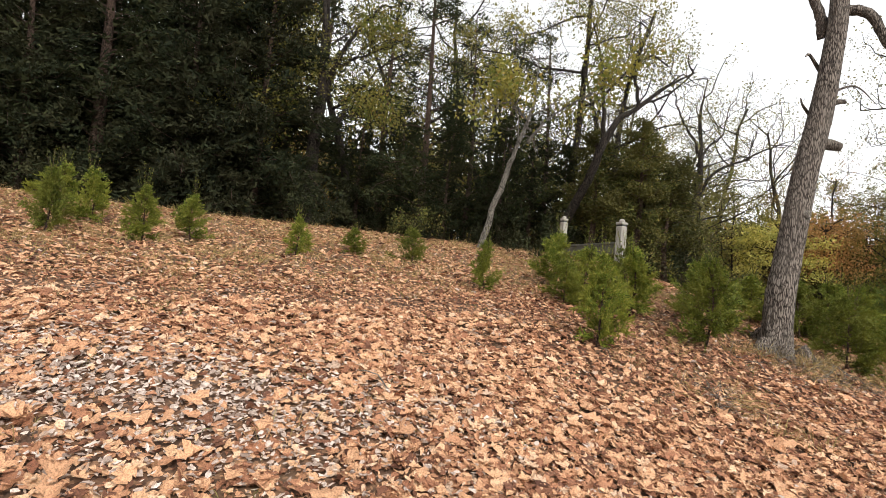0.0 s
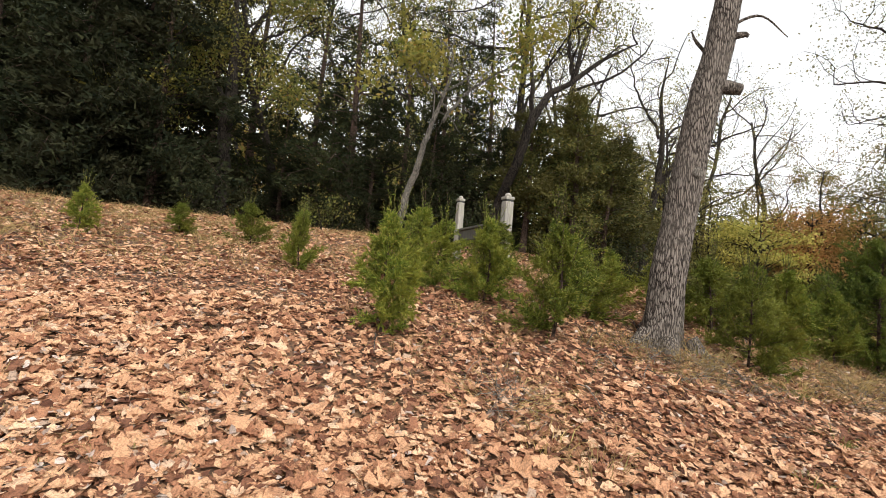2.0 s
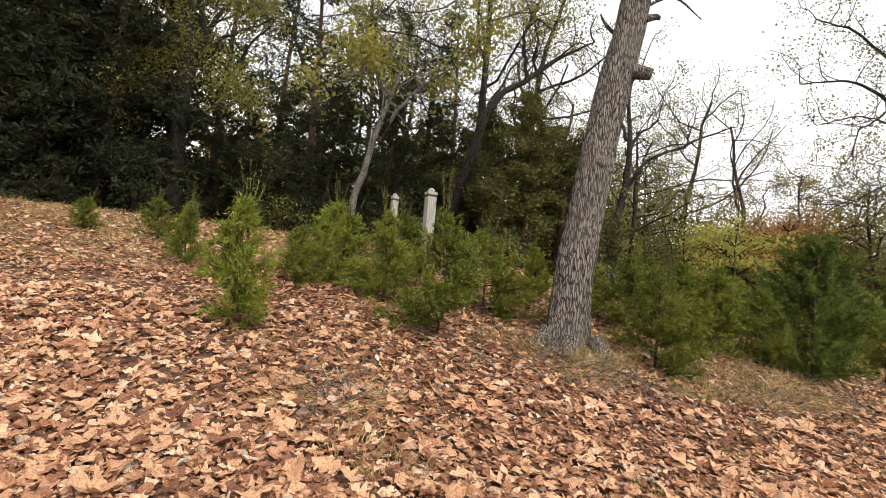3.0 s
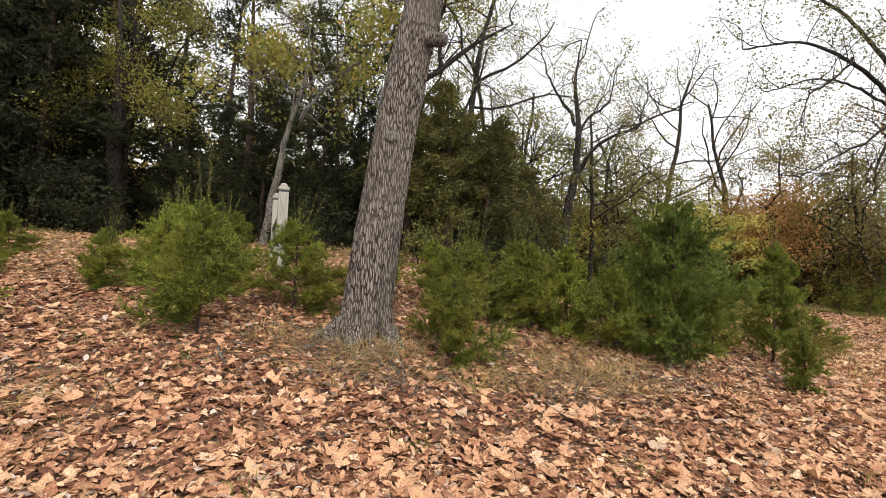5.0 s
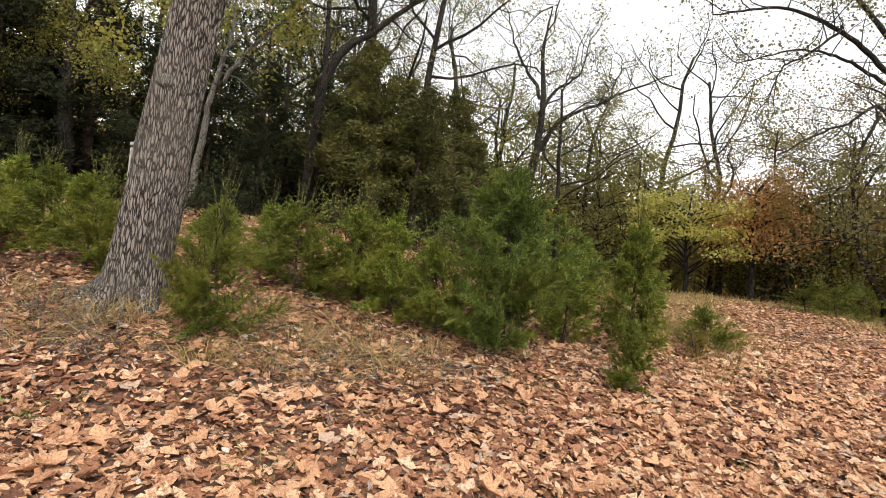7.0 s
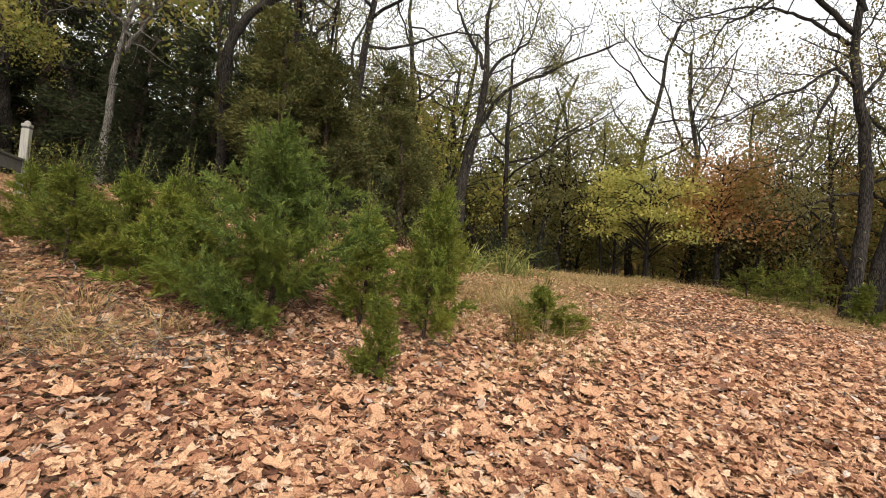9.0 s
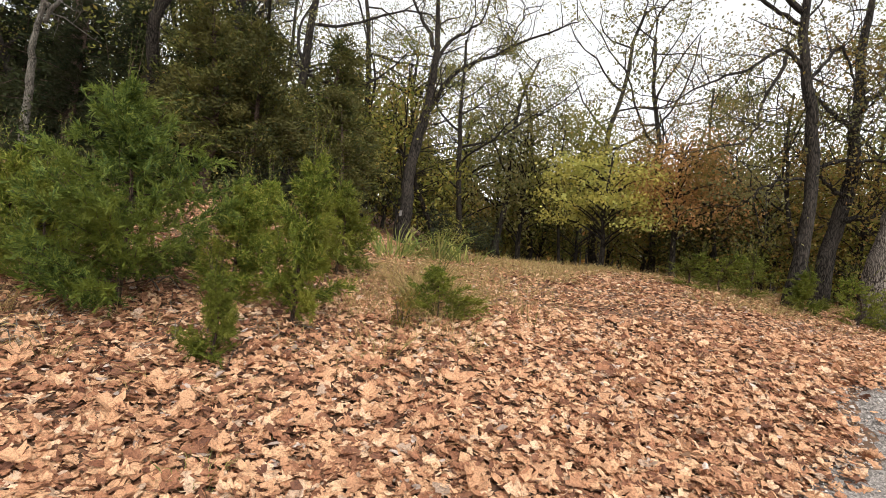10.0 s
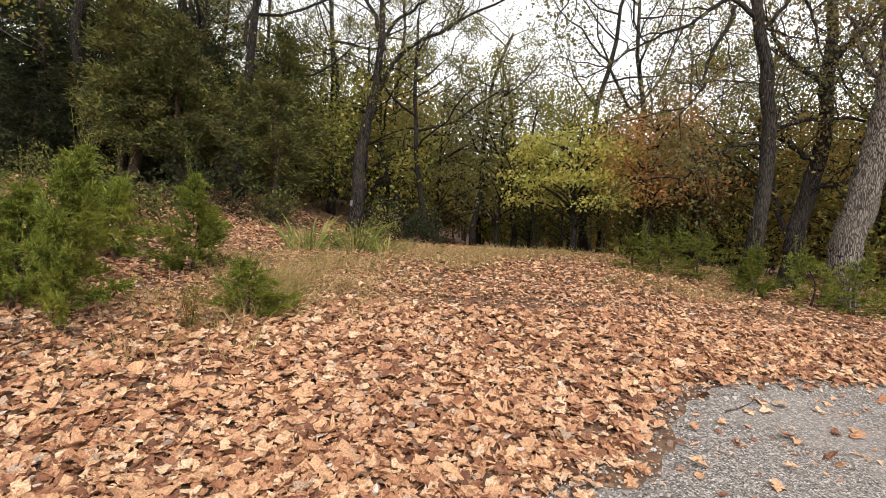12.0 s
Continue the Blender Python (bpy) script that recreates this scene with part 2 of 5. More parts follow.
def tube(points, radii, sides=8, wobble=None):
    """A closed tapered tube through the points."""
    pts = np.asarray(points, float)
    tang = np.gradient(pts, axis=0)
    tang /= np.linalg.norm(tang, axis=1)[:, None] + 1e-9
    ref = np.array([0.3, 0.9, 0.1])
    a = np.cross(tang, ref)
    a /= np.linalg.norm(a, axis=1)[:, None] + 1e-9
    b = np.cross(tang, a)
    ang = np.linspace(0, 2 * np.pi, sides, endpoint=False)
    rad = np.asarray(radii, float)[:, None] * np.ones(sides)
    if wobble is not None:
        rad = rad * wobble
    ring = pts[:, None] + rad[..., None] * (np.cos(ang)[None, :, None] * a[:, None] + np.sin(ang)[None, :, None] * b[:, None])
    n = len(pts)
    faces = [(i * sides + j, i * sides + (j + 1) % sides, (i + 1) * sides + (j + 1) % sides, (i + 1) * sides + j) for i in range(n - 1) for j in range(sides)]
    verts = np.concatenate([ring.reshape(-1, 3), pts[[0, -1]]])
    c0, c1 = n * sides, n * sides + 1
    faces = [list(q) for q in faces]
    if sides <= 4:
        return ring.reshape(-1, 3), faces
    caps = [[c0, (j + 1) % sides, j] for j in range(sides)] + [[c1, (n - 1) * sides + j, (n - 1) * sides + (j + 1) % sides] for j in range(sides)]
    return verts, faces + caps


def add_tube(soup, points, radii, sides=8, wobble=None):
    v, f = tube(points, radii, sides, wobble)
    soup.v.append(v)
    soup.f.extend([[i + soup.n for i in q] for q in f])
    soup.n += len(v)


def curve_points(knots, count):
    """A smooth line through a few knots."""
    k = np.asarray(knots, float)
    t = np.linspace(0, len(k) - 1, count)
    i = np.clip(t.astype(int), 0, len(k) - 2)
    q = (t - i)[:, None]
    m = np.gradient(k, axis=0)
    return (2 * q**3 - 3 * q**2 + 1) * k[i] + (q**3 - 2 * q**2 + q) * m[i] + (-2 * q**3 + 3 * q**2) * k[i + 1] + (q**3 - q**2) * m[i + 1]


def blades(rng, base, way, length, width, bend=0.25):
    """Narrow pointed leaflets: a kite for each base point and way."""
    n = len(base)
    way = way / (np.linalg.norm(way, axis=1)[:, None] + 1e-9)
    side = np.cross(way, rng.normal(size=(n, 3)))
    side /= np.linalg.norm(side, axis=1)[:, None] + 1e-9
    up = np.cross(side, way)
    mid = base + way * (length * 0.45)[:, None]
    tip = base + way * length[:, None] + up * (length * bend * rng.uniform(-1, 1, n))[:, None]
    w = (width * 0.5)[:, None]
    v = np.stack([base, mid - side * w, tip, mid + side * w], 1).reshape(-1, 3)
    f = np.arange(4 * n).reshape(n, 4)
    return v, f


# ---- the lie of the land ----
BANK_HILL = [(-6, 0.0), (-3, 0.0), (0, 0.02), (1.5, 0.27), (3, 0.6), (4.5, 1.08), (5.5, 1.35), (7, 1.7), (11, 2.4), (14, 2.65), (17, 2.9), (20, 3.05), (40, 3.1)]
BANK_DRIVE = [(-6, 0.0), (-3, 0.0), (0, 0.02), (1.5, 0.22), (3, 0.5), (4.5, 0.84), (7, 1.25), (10, 1.48), (16, 1.55), (40, 1.8)]
ROAD_EDGE = [(-30, 1.0), (8, 1.1), (10.9, 1.95), (12.2, 1.98), (13.3, 2.05), (14.1, 2.32), (15.3, 2.75), (16.0, 3.5), (16.6, 3.9), (17.8, 4.15), (24, 5.2), (60, 7)]


def hermite(knots, d):
    xs, ys = np.array(knots, float).T
    d = np.clip(d, xs[0], xs[-1] - 1e-6)
    i = np.clip(np.searchsorted(xs, d, side="right") - 1, 0, len(xs) - 2)
    m = np.zeros(len(xs))
    m[1:-1] = (ys[2:] - ys[:-2]) / (xs[2:] - xs[:-2])
    h = xs[i + 1] - xs[i]
    q = (d - xs[i]) / h
    return (2 * q**3 - 3 * q * q + 1) * ys[i] + (q**3 - 2 * q * q + q) * h * m[i] + (-2 * q**3 + 3 * q * q) * ys[i + 1] + (q**3 - q * q) * h * m[i + 1]


def ease(a, b, x):
    q = np.clip((x - a) / (b - a), 0, 1)
    return q * q * (3 - 2 * q)


def along(x, y):
    return 0.944 * x + 0.33 * y, -0.33 * x + 0.944 * y


def height(x, y):
    x, y = np.asarray(x, float), np.asarray(y, float)
    s, d = along(x, y)
    w = ease(4.5, 10, x)
    h = hermite(BANK_HILL, d) * (1 - w) + hermite(BANK_DRIVE, d) * w - 0.28 * ease(14, 18, x) * ease(2, 6, d)
    lumps = 0.022 * np.sin(2.1 * x + 1.3 * np.sin(1.7 * y)) * np.sin(1.9 * y + 0.8 * np.sin(2.3 * x)) + 0.010 * np.sin(5.3 * x + 2 * np.sin(3.1 * y)) * np.sin(4.7 * y)
    return h + lumps * ease(1.0, 3.0, d)


def z_at(x, y):
    return float(height(x, y))


def build_ground():
    def steps(lo, a, b, hi, fine, grow):
        mid = list(np.arange(a, b, fine))
        left, st, v = [], fine, a
        while v > lo:
            st *= grow
            v -= st
            left.append(v)
        right, st, v = [], fine, b
        while v < hi:
            right.append(v)
            st *= grow
            v += st
        return np.array(left[::-1] + mid + right)

    xs, ys = steps(-900, -6, 20, 900, 0.19, 1.18), steps(-900, 0, 17, 900, 0.19, 1.18)
    gx, gy = np.meshgrid(xs, ys, indexing="ij")
    v = np.stack([gx, gy, height(gx, gy)], -1).reshape(-1, 3)
    a, b = len(xs), len(ys)
    idx = np.arange(a * b).reshape(a, b)
    f = np.stack([idx[:-1, :-1], idx[1:, :-1], idx[1:, 1:], idx[:-1, 1:]], -1).reshape(-1, 4)
    ob = new("ground", mesh_of("ground", v, f, M_GROUND, True))
    tagged(ob, "brown leaf-strewn earth bank rising into the woods", "ground", kind="structure")


def build_road():
    ss, q = np.linspace(-14, 40, 270), np.linspace(0, 1, 26)
    gs, gq = np.meshgrid(ss, q, indexing="ij")
    edge = hermite(ROAD_EDGE, gs) + 0.10 * np.sin(gs * 2.3) + 0.06 * np.sin(gs * 5.9 + 1)
    gd = -5 + (edge + 5) * gq
    x, y = 0.944 * gs - 0.33 * gd, 0.33 * gs + 0.944 * gd
    z = height(x, y) + 0.018 * np.minimum(1, (1 - gq) * 14) + 0.002 - 0.02 * (gq > 0.99)
    idx = np.arange(x.size).reshape(x.shape)
    f = np.stack([idx[:-1, :-1], idx[1:, :-1], idx[1:, 1:], idx[:-1, 1:]], -1).reshape(-1, 4)
    ob = new("road", mesh_of("road", np.stack([x, y, z], -1).reshape(-1, 3), f, M_GRAVEL, True))
    tagged(ob, "pale grey gravel lane with leaves drifting over its edge", "road", kind="structure")


build_ground()
build_road()


# ---- trees ----
def grow(rng, wood, tips, start, way, length, radius, level, spread=0.75, lift=0.15, kids=(5, 5, 4), droop=0.0, sides=(8, 5, 3, 3)):
    """One limb and, from it, its smaller limbs; tips collect points and ways for leaves."""
    n = (9, 6, 4, 3)[min(level, 3)]
    pts, way = [np.array(start, float)], np.array(way, float) / np.linalg.norm(way)
    for k in range(n):
        way = way + rng.normal(0, 0.13 + 0.13 * level, 3) + np.array([0, 0, lift - droop * k / n]) * (0.5 if level else 0.2)
        way /= np.linalg.norm(way)
        pts.append(pts[-1] + way * length / n)
    pts = np.array(pts)
    rad = radius * np.linspace(1, 0.35 if level < 2 else 0.2, n + 1)
    if level == 0:
        rad[0] *= 1.35
    add_tube(wood, pts, rad, sides[min(level, 3)])
    if level >= len(kids):
        for k in range(1, n + 1):
            tips.append((pts[k], pts[k] - pts[k - 1]))
        return
    for k in range(kids[level]):
        q = (0.35 if level == 0 else 0.25) + 0.72 * (k + rng.uniform(0, 0.9)) / kids[level] * (1 if level else 0.95)
        q = min(q, 0.98)
        i = min(int(q * n), n - 1)
        p = pts[i] + (pts[i + 1] - pts[i]) * (q * n - i)
        t = pts[i + 1] - pts[i]
        t /= np.linalg.norm(t)
        out = np.cross(t, rng.normal(size=3))
        out /= np.linalg.norm(out) + 1e-9
        w = t * (1 - spread * rng.uniform(0.7, 1.1)) + out * spread
        grow(rng, wood, tips, p, w, length * rng.uniform(0.38, 0.6) * (1.15 - 0.5 * q), rad[i] * rng.uniform(0.4, 0.62), level + 1, spread, lift, kids, droop, sides)


def leaves_on(rng, tips, per_tip, size, scatter, droop=0.2, clump=None, bare=0.1):
    p = np.array([t[0] for t in tips])
    w = np.array([t[1] for t in tips])
    if clump is not None:
        wave = np.sin(2.9 * p[:, 0] + 1.3 * p[:, 1] + clump) + np.sin(3.1 * p[:, 1] - p[:, 2] + 2 * clump) + np.sin(3.3 * p[:, 2] + 1.7 * p[:, 0])
        keep = wave > bare
        p, w = p[keep], w[keep]
    p, w = np.repeat(p, per_tip, 0), np.repeat(w, per_tip, 0)
    n = len(p)
    w = w / (np.linalg.norm(w, axis=1)[:, None] + 1e-9) * 0.5 + rng.normal(0, 0.6, (n, 3)) - np.array([0, 0, droop])
    p = p + rng.normal(0, scatter, (n, 3))
    ln = size * rng.uniform(0.6, 1.3, n)
    return blades(rng, p, w, ln, ln * rng.uniform(0.5, 0.75, n), 0.3)


def tree_kit(seed, tall, radius, leaf_mat, bark_mat, per_tip=3, leaf=0.09, scatter=0.12, kids=(7, 5, 4), spread=0.75, lift=0.12, lean=(0, 0), droop=0.0):
    """Meshes of one broadleaved tree: wood and crown."""
    rng = np.random.default_rng(seed)
    wood, tips = Soup(), []
    grow(rng, wood, tips, (0, 0, -0.15), (lean[0], lean[1], 1), tall, radius, 0, spread, lift, kids, droop)
    w = wood.mesh("trunk", bark_mat, True)
    v, f = leaves_on(rng, tips, 2 * per_tip, leaf, scatter, 0.2, seed)
    return w, mesh_of("crown", v, f, leaf_mat)


def put_tree(name, kit, x, y, turn, size, label, category="tree", group="", sink=0.1):
    ob = new(name)
    ob.empty_display_size = 0.2
    ob.matrix_world = pose(x, y, z_at(x, y) - sink, 0, 0, turn) @ Matrix.Diagonal((size, size, size, 1))
    part("trunk", kit[0], ob)
    part("crown", kit[1], ob)
    if len(kit) > 2:
        part("branch_work", kit[2], ob)
    tagged(ob, label, category, group)
    return ob


def cedar_kit(seed, tall, radius, reach, bare, mat, count=70, per=34, blade=0.16, sub=5, loose=0.05):
    """A tall eastern red cedar: straight stem, level drooping boughs clad in sprays."""
    rng = np.random.default_rng(seed)
    wood = Soup()
    top = np.array([rng.normal(0, 0.25), rng.normal(0, 0.25), tall])
    stem = curve_points([(0, 0, -0.2), (rng.normal(0, 0.08), rng.normal(0, 0.08), tall * 0.4), top], 12)
    add_tube(wood, stem, radius * np.linspace(1.1, 0.12, 12), 9)
    bases, ways = [], []
    for k in range(count):
        q = bare + (1 - bare) * (k + rng.uniform()) / count
        i = min(int(q * 11), 10)
        p = stem[i] + (stem[i + 1] - stem[i]) * (q * 11 - i)
        a = rng.uniform(0, 2 * np.pi)
        r = reach * (1 - q) ** 0.6 * rng.uniform(0.55, 1.15) * min(1, 0.75 + (q - bare) * 4) + 0.15
        o = np.array([math.cos(a), math.sin(a), 0])
        line = np.array([p + o * r * t + np.array([0, 0, r * (0.35 * t - rng.uniform(0.1, 0.55) * t * t)]) for t in np.linspace(0, 1, 6)])
        add_tube(wood, line, 0.12 * radius * np.linspace(1.3, 0.25, 6), 4)
        m = max(2, int(per * (0.4 + r / reach)))
        t = rng.uniform(0.15, 1.0, m) ** 0.7
        c = np.stack([np.interp(t, np.linspace(0, 1, 6), line[:, j]) for j in range(3)], 1)
        c = c + rng.normal(0, 1, (m, 3)) * np.array([0.16, 0.16, 0.10]) * (0.5 + r * 0.35)
        bases.append(np.repeat(c, sub, 0) + rng.normal(0, loose, (m * sub, 3)) * np.array([1, 1, 0.8]))
        ways.append(np.repeat(np.tile(o * 0.8 + np.array([0, 0, 0.12]), (m, 1)), sub, 0) + rng.normal(0, 0.55, (m * sub, 3)))
    bases, ways = np.concatenate(bases), np.concatenate(ways)
    n = len(bases)
    v, f = slivers(rng, bases, ways, blade * rng.uniform(0.7, 1.6, n), blade * 0.45 * rng.uniform(0.6, 1.3, n))
    return wood.mesh("trunk", M_CEDARBARK, True), mesh_of("crown", v, f, mat)


def slivers(rng, base, way, length, width):
    """Scale-clad twiglets: one narrow triangle each."""
    n = len(base)
    way = way / (np.linalg.norm(way, axis=1)[:, None] + 1e-9)
    side = np.cross(way, rng.normal(size=(n, 3)))
    side /= np.linalg.norm(side, axis=1)[:, None] + 1e-9
    w = (width * 0.5)[:, None]
    v = np.stack([base - side * w, base + way * length[:, None], base + side * w], 1).reshape(-1, 3)
    return v, np.arange(3 * n).reshape(n, 3)


def juniper_kit(seed, tall, wide, mat, branches=54, open_base=0.1, twig_count=22, per=25, taper=1.0):
    """A young red cedar: rising feathery sprays around a thin stem."""
    rng = np.random.default_rng(seed)
    wood, bases, ways, lens = Soup(), [], [], []
    top = np.array([rng.normal(0, 0.06), rng.normal(0, 0.06), tall])
    stem = curve_points([(0, 0, -0.08), (rng.normal(0, 0.03), rng.normal(0, 0.03), tall * 0.5), top], 9)
    add_tube(wood, stem, 0.013 * tall * np.linspace(1.2, 0.12, 9) + 0.002, 7)
    lobes = rng.uniform(0.78, 1.2, 7)
    for k in range(branches):
        q = open_base + (0.99 - open_base) * ((k + rng.uniform()) / branches) ** 0.9
        p = np.array([np.interp(q, np.linspace(0, 1, 9), stem[:, j]) for j in range(3)])
        a = rng.uniform(0, 2 * np.pi)
        prof = min(1.0, 0.72 + (q - open_base) * 2.5) * (1 - q) ** taper * lobes[int(a / 6.2832 * 6.99)]
        r = 0.66 * wide * prof * rng.uniform(0.5, 1.12) + 0.02 * tall
        o = np.array([math.cos(a), math.sin(a), 0])
        rise = rng.uniform(0.05, 0.6) + 0.25 * q
        tt = np.linspace(0, 1, 5)
        line = p + o * (r * tt)[:, None] + np.array([0, 0, 1]) * (r * rise * tt**1.5)[:, None] + rng.normal(0, 0.014, (5, 3))
        add_tube(wood, line, 0.0045 * np.linspace(1.2, 0.3, 5), 3)
        twigs = int(5 + twig_count * r / (0.5 * wide))
        for t in np.append(rng.uniform(0.15, 1.0, twigs), 1.0):
            b = np.array([np.interp(t, tt, line[:, j]) for j in range(3)])
            w = o * rng.uniform(0.3, 1.0) + np.array([0, 0, rng.uniform(-0.1, 0.8)]) + rng.normal(0, 0.45, 3)
            w /= np.linalg.norm(w)
            tl = rng.uniform(0.04, 0.13) * (1.15 - 0.5 * q) * (1.4 if rng.uniform() < 0.15 else 1.0)
            m = per
            u = rng.uniform(0, 1, m)
            bases.append(b + w * (u * tl)[:, None] + rng.normal(0, 0.006, (m, 3)))
            ways.append(w * 0.9 + rng.normal(0, 0.38, (m, 3)))
            lens.append(rng.uniform(0.022, 0.06, m))
    for k in range(26):
        q = rng.uniform(0.25, 1.0) if k else 1.0
        p = np.array([np.interp(q, np.linspace(0, 1, 9), stem[:, j]) for j in range(3)])
        a = rng.uniform(0, 2 * np.pi)
        o = np.array([math.cos(a), math.sin(a), 0])
        r = 0.40 * wide * (1 - q) * rng.uniform(0.7, 1.1)
        b = p + o * r + np.array([0, 0, 0.3 * r])
        w = o * rng.uniform(0.2, 0.9) * (1 - 0.8 * q) + np.array([0, 0, rng.uniform(0.5, 1.0)])
        w /= np.linalg.norm(w)
        ln = rng.uniform(0.12, 0.28) * (0.6 + 0.4 * tall) * (2.0 if q > 0.75 else 1.1)
        add_tube(wood, [b - w * 0.05, b + w * ln * 0.5, b + w * ln], [0.0035, 0.0025, 0.001], 3)
        m = 46
        u = rng.uniform(-0.2, 1, m)
        bases.append(b + w * (u * ln)[:, None])
        ways.append(w * 0.8 + rng.normal(0, 0.55, (m, 3)))
        lens.append(rng.uniform(0.022, 0.055, m) * (1.15 - 0.6 * np.maximum(u, 0)))
    bases, ways, lens = np.concatenate(bases), np.concatenate(ways), np.concatenate(lens)
    v, f = slivers(rng, bases, ways, lens * 0.95, 0.0036 + lens * 0.11)
    return wood.mesh("stem", M_CEDARBARK, True), mesh_of("sprays", v, f, mat)


def put_juniper(kit, x, y, turn, size, label, group="young red cedars on the bank", wide=1.0):
    ob = new("juniper_bush")
    ob.empty_display_size = 0.1
    ob.matrix_world = pose(x, y, z_at(x, y), 0, 0, turn) @ Matrix.Diagonal((size * wide, size * wide, size, 1))
    part("stem", kit[0], ob)
    part("sprays", kit[1], ob)
    tagged(ob, label, "bush", group)
    return ob


# ---- the big leaning oak by the lane ----
def build_oak():
    rng = np.random.default_rng(11)
    ox, oy = 5.06, 6.575
    oz = z_at(ox, oy)
    root = new("oak_tree")
    root.location = (ox, oy, oz)
    knots = [(-0.05, 0.0, -0.35), (-0.02, 0.0, 0.2), (0.03, 0.02, 0.8), (0.13, 0.0, 1.6), (0.26, -0.02, 2.5), (0.42, -0.04, 3.3), (0.54, -0.04, 4.1), (0.63, -0.02, 4.9), (0.70, 0.1, 6.2), (0.85, 0.3, 8.2), (0.8, 0.5, 10.5)]
    line = curve_points(knots, 190)
    t = np.linspace(0, 1, 190)
    zz = line[:, 2]
    rad = np.interp(zz, [-0.35, 0.0, 0.35, 1.0, 2.0, 3.2, 5.0, 7.0, 10.5], [0.315, 0.255, 0.222, 0.208, 0.193, 0.176, 0.138, 0.105, 0.03])
    sides = 84
    ang = np.linspace(0, 2 * np.pi, sides, endpoint=False)
    wob = np.ones((190, sides))
    for i in range(190):
        for j in range(sides):
            a, z = ang[j], zz[i]
            p = Vector((math.cos(a) * 7.5, math.sin(a) * 7.5, z * 2.6))
            q = Vector((math.cos(a) * 2.0, math.sin(a) * 2.0, z * 0.9))
            wob[i, j] += 0.055 * (abs(noise.noise(p)) * 2.2 - 0.5) + 0.05 * noise.noise(q)
            wob[i, j] += 0.12 * max(0, 1 - max(z, 0) / 0.45) ** 2 * math.cos(5 * a + 1.0)
            # the bole is oval, broadest along one bearing
            wob[i, j] += 0.15 * math.cos(2 * (a + radians(161.6 - 48))) - 0.03
    soup = Soup()
    add_tube(soup, line, rad, sides, wob)
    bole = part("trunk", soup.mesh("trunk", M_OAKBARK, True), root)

    def limb(name, knots, r0, r1, sides=14, count=40, label=""):
        s = Soup()
        pts = curve_points(knots, count)
        w = 1 + 0.10 * np.sin(np.outer(np.arange(count), np.ones(sides)) * 1.7 + np.arange(sides) * 2.1) * rng.uniform(0.4, 1, (count, sides))
        add_tube(s, pts, np.linspace(r0, r1, count), sides, w)
        return part(name, s.mesh(name, M_OAKBARK, True), root, label)

    limb("limb", [(0.56, 0.15, 4.65), (0.75, 0.0, 4.85), (1.0, -0.15, 4.75), (1.2, -0.25, 4.3), (1.5, -0.35, 4.05)], 0.085, 0.045, label="crooked dead limb")
    limb("limb", [(0.56, 0.15, 4.5), (0.4, 0.1, 4.9), (0.0, 0.2, 5.7), (-0.5, 0.4, 6.6)], 0.08, 0.03)
    limb("limb", [(0.40, -0.06, 2.90), (0.58, -0.13, 2.86), (0.65, -0.15, 2.84)], 0.085, 0.055, count=12, label="broken limb stub")
    limb("limb", [(0.45, -0.03, 3.45), (0.66, -0.1, 3.5), (0.72, -0.12, 3.48)], 0.05, 0.018, count=12, label="broken limb stub")
    limb("branch", [(0.5, 0.0, 3.6), (0.85, -0.1, 3.74), (1.15, -0.15, 3.5)], 0.022, 0.005, 6, 12)
    limb("branch", [(0.48, 0.1, 4.0), (0.24, 0.0, 4.15), (0.14, -0.05, 4.1)], 0.03, 0.01, 6, 12)
    limb("branch", [(0.40, 0.1, 3.3), (0.18, 0.0, 3.42), (0.1, -0.05, 3.5)], 0.028, 0.008, 6, 12)
    # the sawn scar on the trunk
    s = Soup()
    add_tube(s, [(0.17, -0.12, 1.86), (0.165, -0.19, 1.86), (0.16, -0.225, 1.85), (0.16, -0.23, 1.85)], [0.085, 0.07, 0.05, 0.03], 14)
    part("knot", s.mesh("knot", M_PALEBARK, True), bole, "pale sawn branch scar")
    # surface roots
    for a, ln in ((200, 0.45), (255, 0.3), (320, 0.35), (100, 0.4)):
        c, q = math.cos(radians(a)), math.sin(radians(a))
        pts = []
        for k in np.linspace(0.25, 0.35 + ln, 8):
            x, y = c * k, q * k
            pts.append((x, y, z_at(ox + x, oy + y) - oz + 0.15 * max(0, 1 - (k - 0.25) / 0.3) ** 2 - 0.03 - 0.05 * (k - 0.25)))
        s = Soup()
        add_tube(s, pts, np.linspace(0.10, 0.025, 8), 10)
        part("root", s.mesh("root", M_OAKBARK, True), bole)
    wood, tips = Soup(), []
    for p, w in (((0.66, 0.2, 6.2), (0.8, 0.4, 0.6)), ((0.8, 0.25, 7.2), (-0.8, 0.2, 0.7)), ((0.9, 0.3, 8.2), (0.5, -0.4, 0.8)), ((-0.5, 0.4, 6.6), (-0.6, 0.3, 0.8))):
        grow(rng, wood, tips, p, w, 2.8, 0.06, 1)
    part("branch_work", wood.mesh("branch_work", M_OAKBARK, True), root)
    v, f = leaves_on(rng, tips, 3, 0.1, 0.12)
    part("crown", mesh_of("crown", v, f, M_OAKLEAF), root)
    tagged(root, "tall grey-barked oak leaning over the leafy bank", "tree")


build_oak()


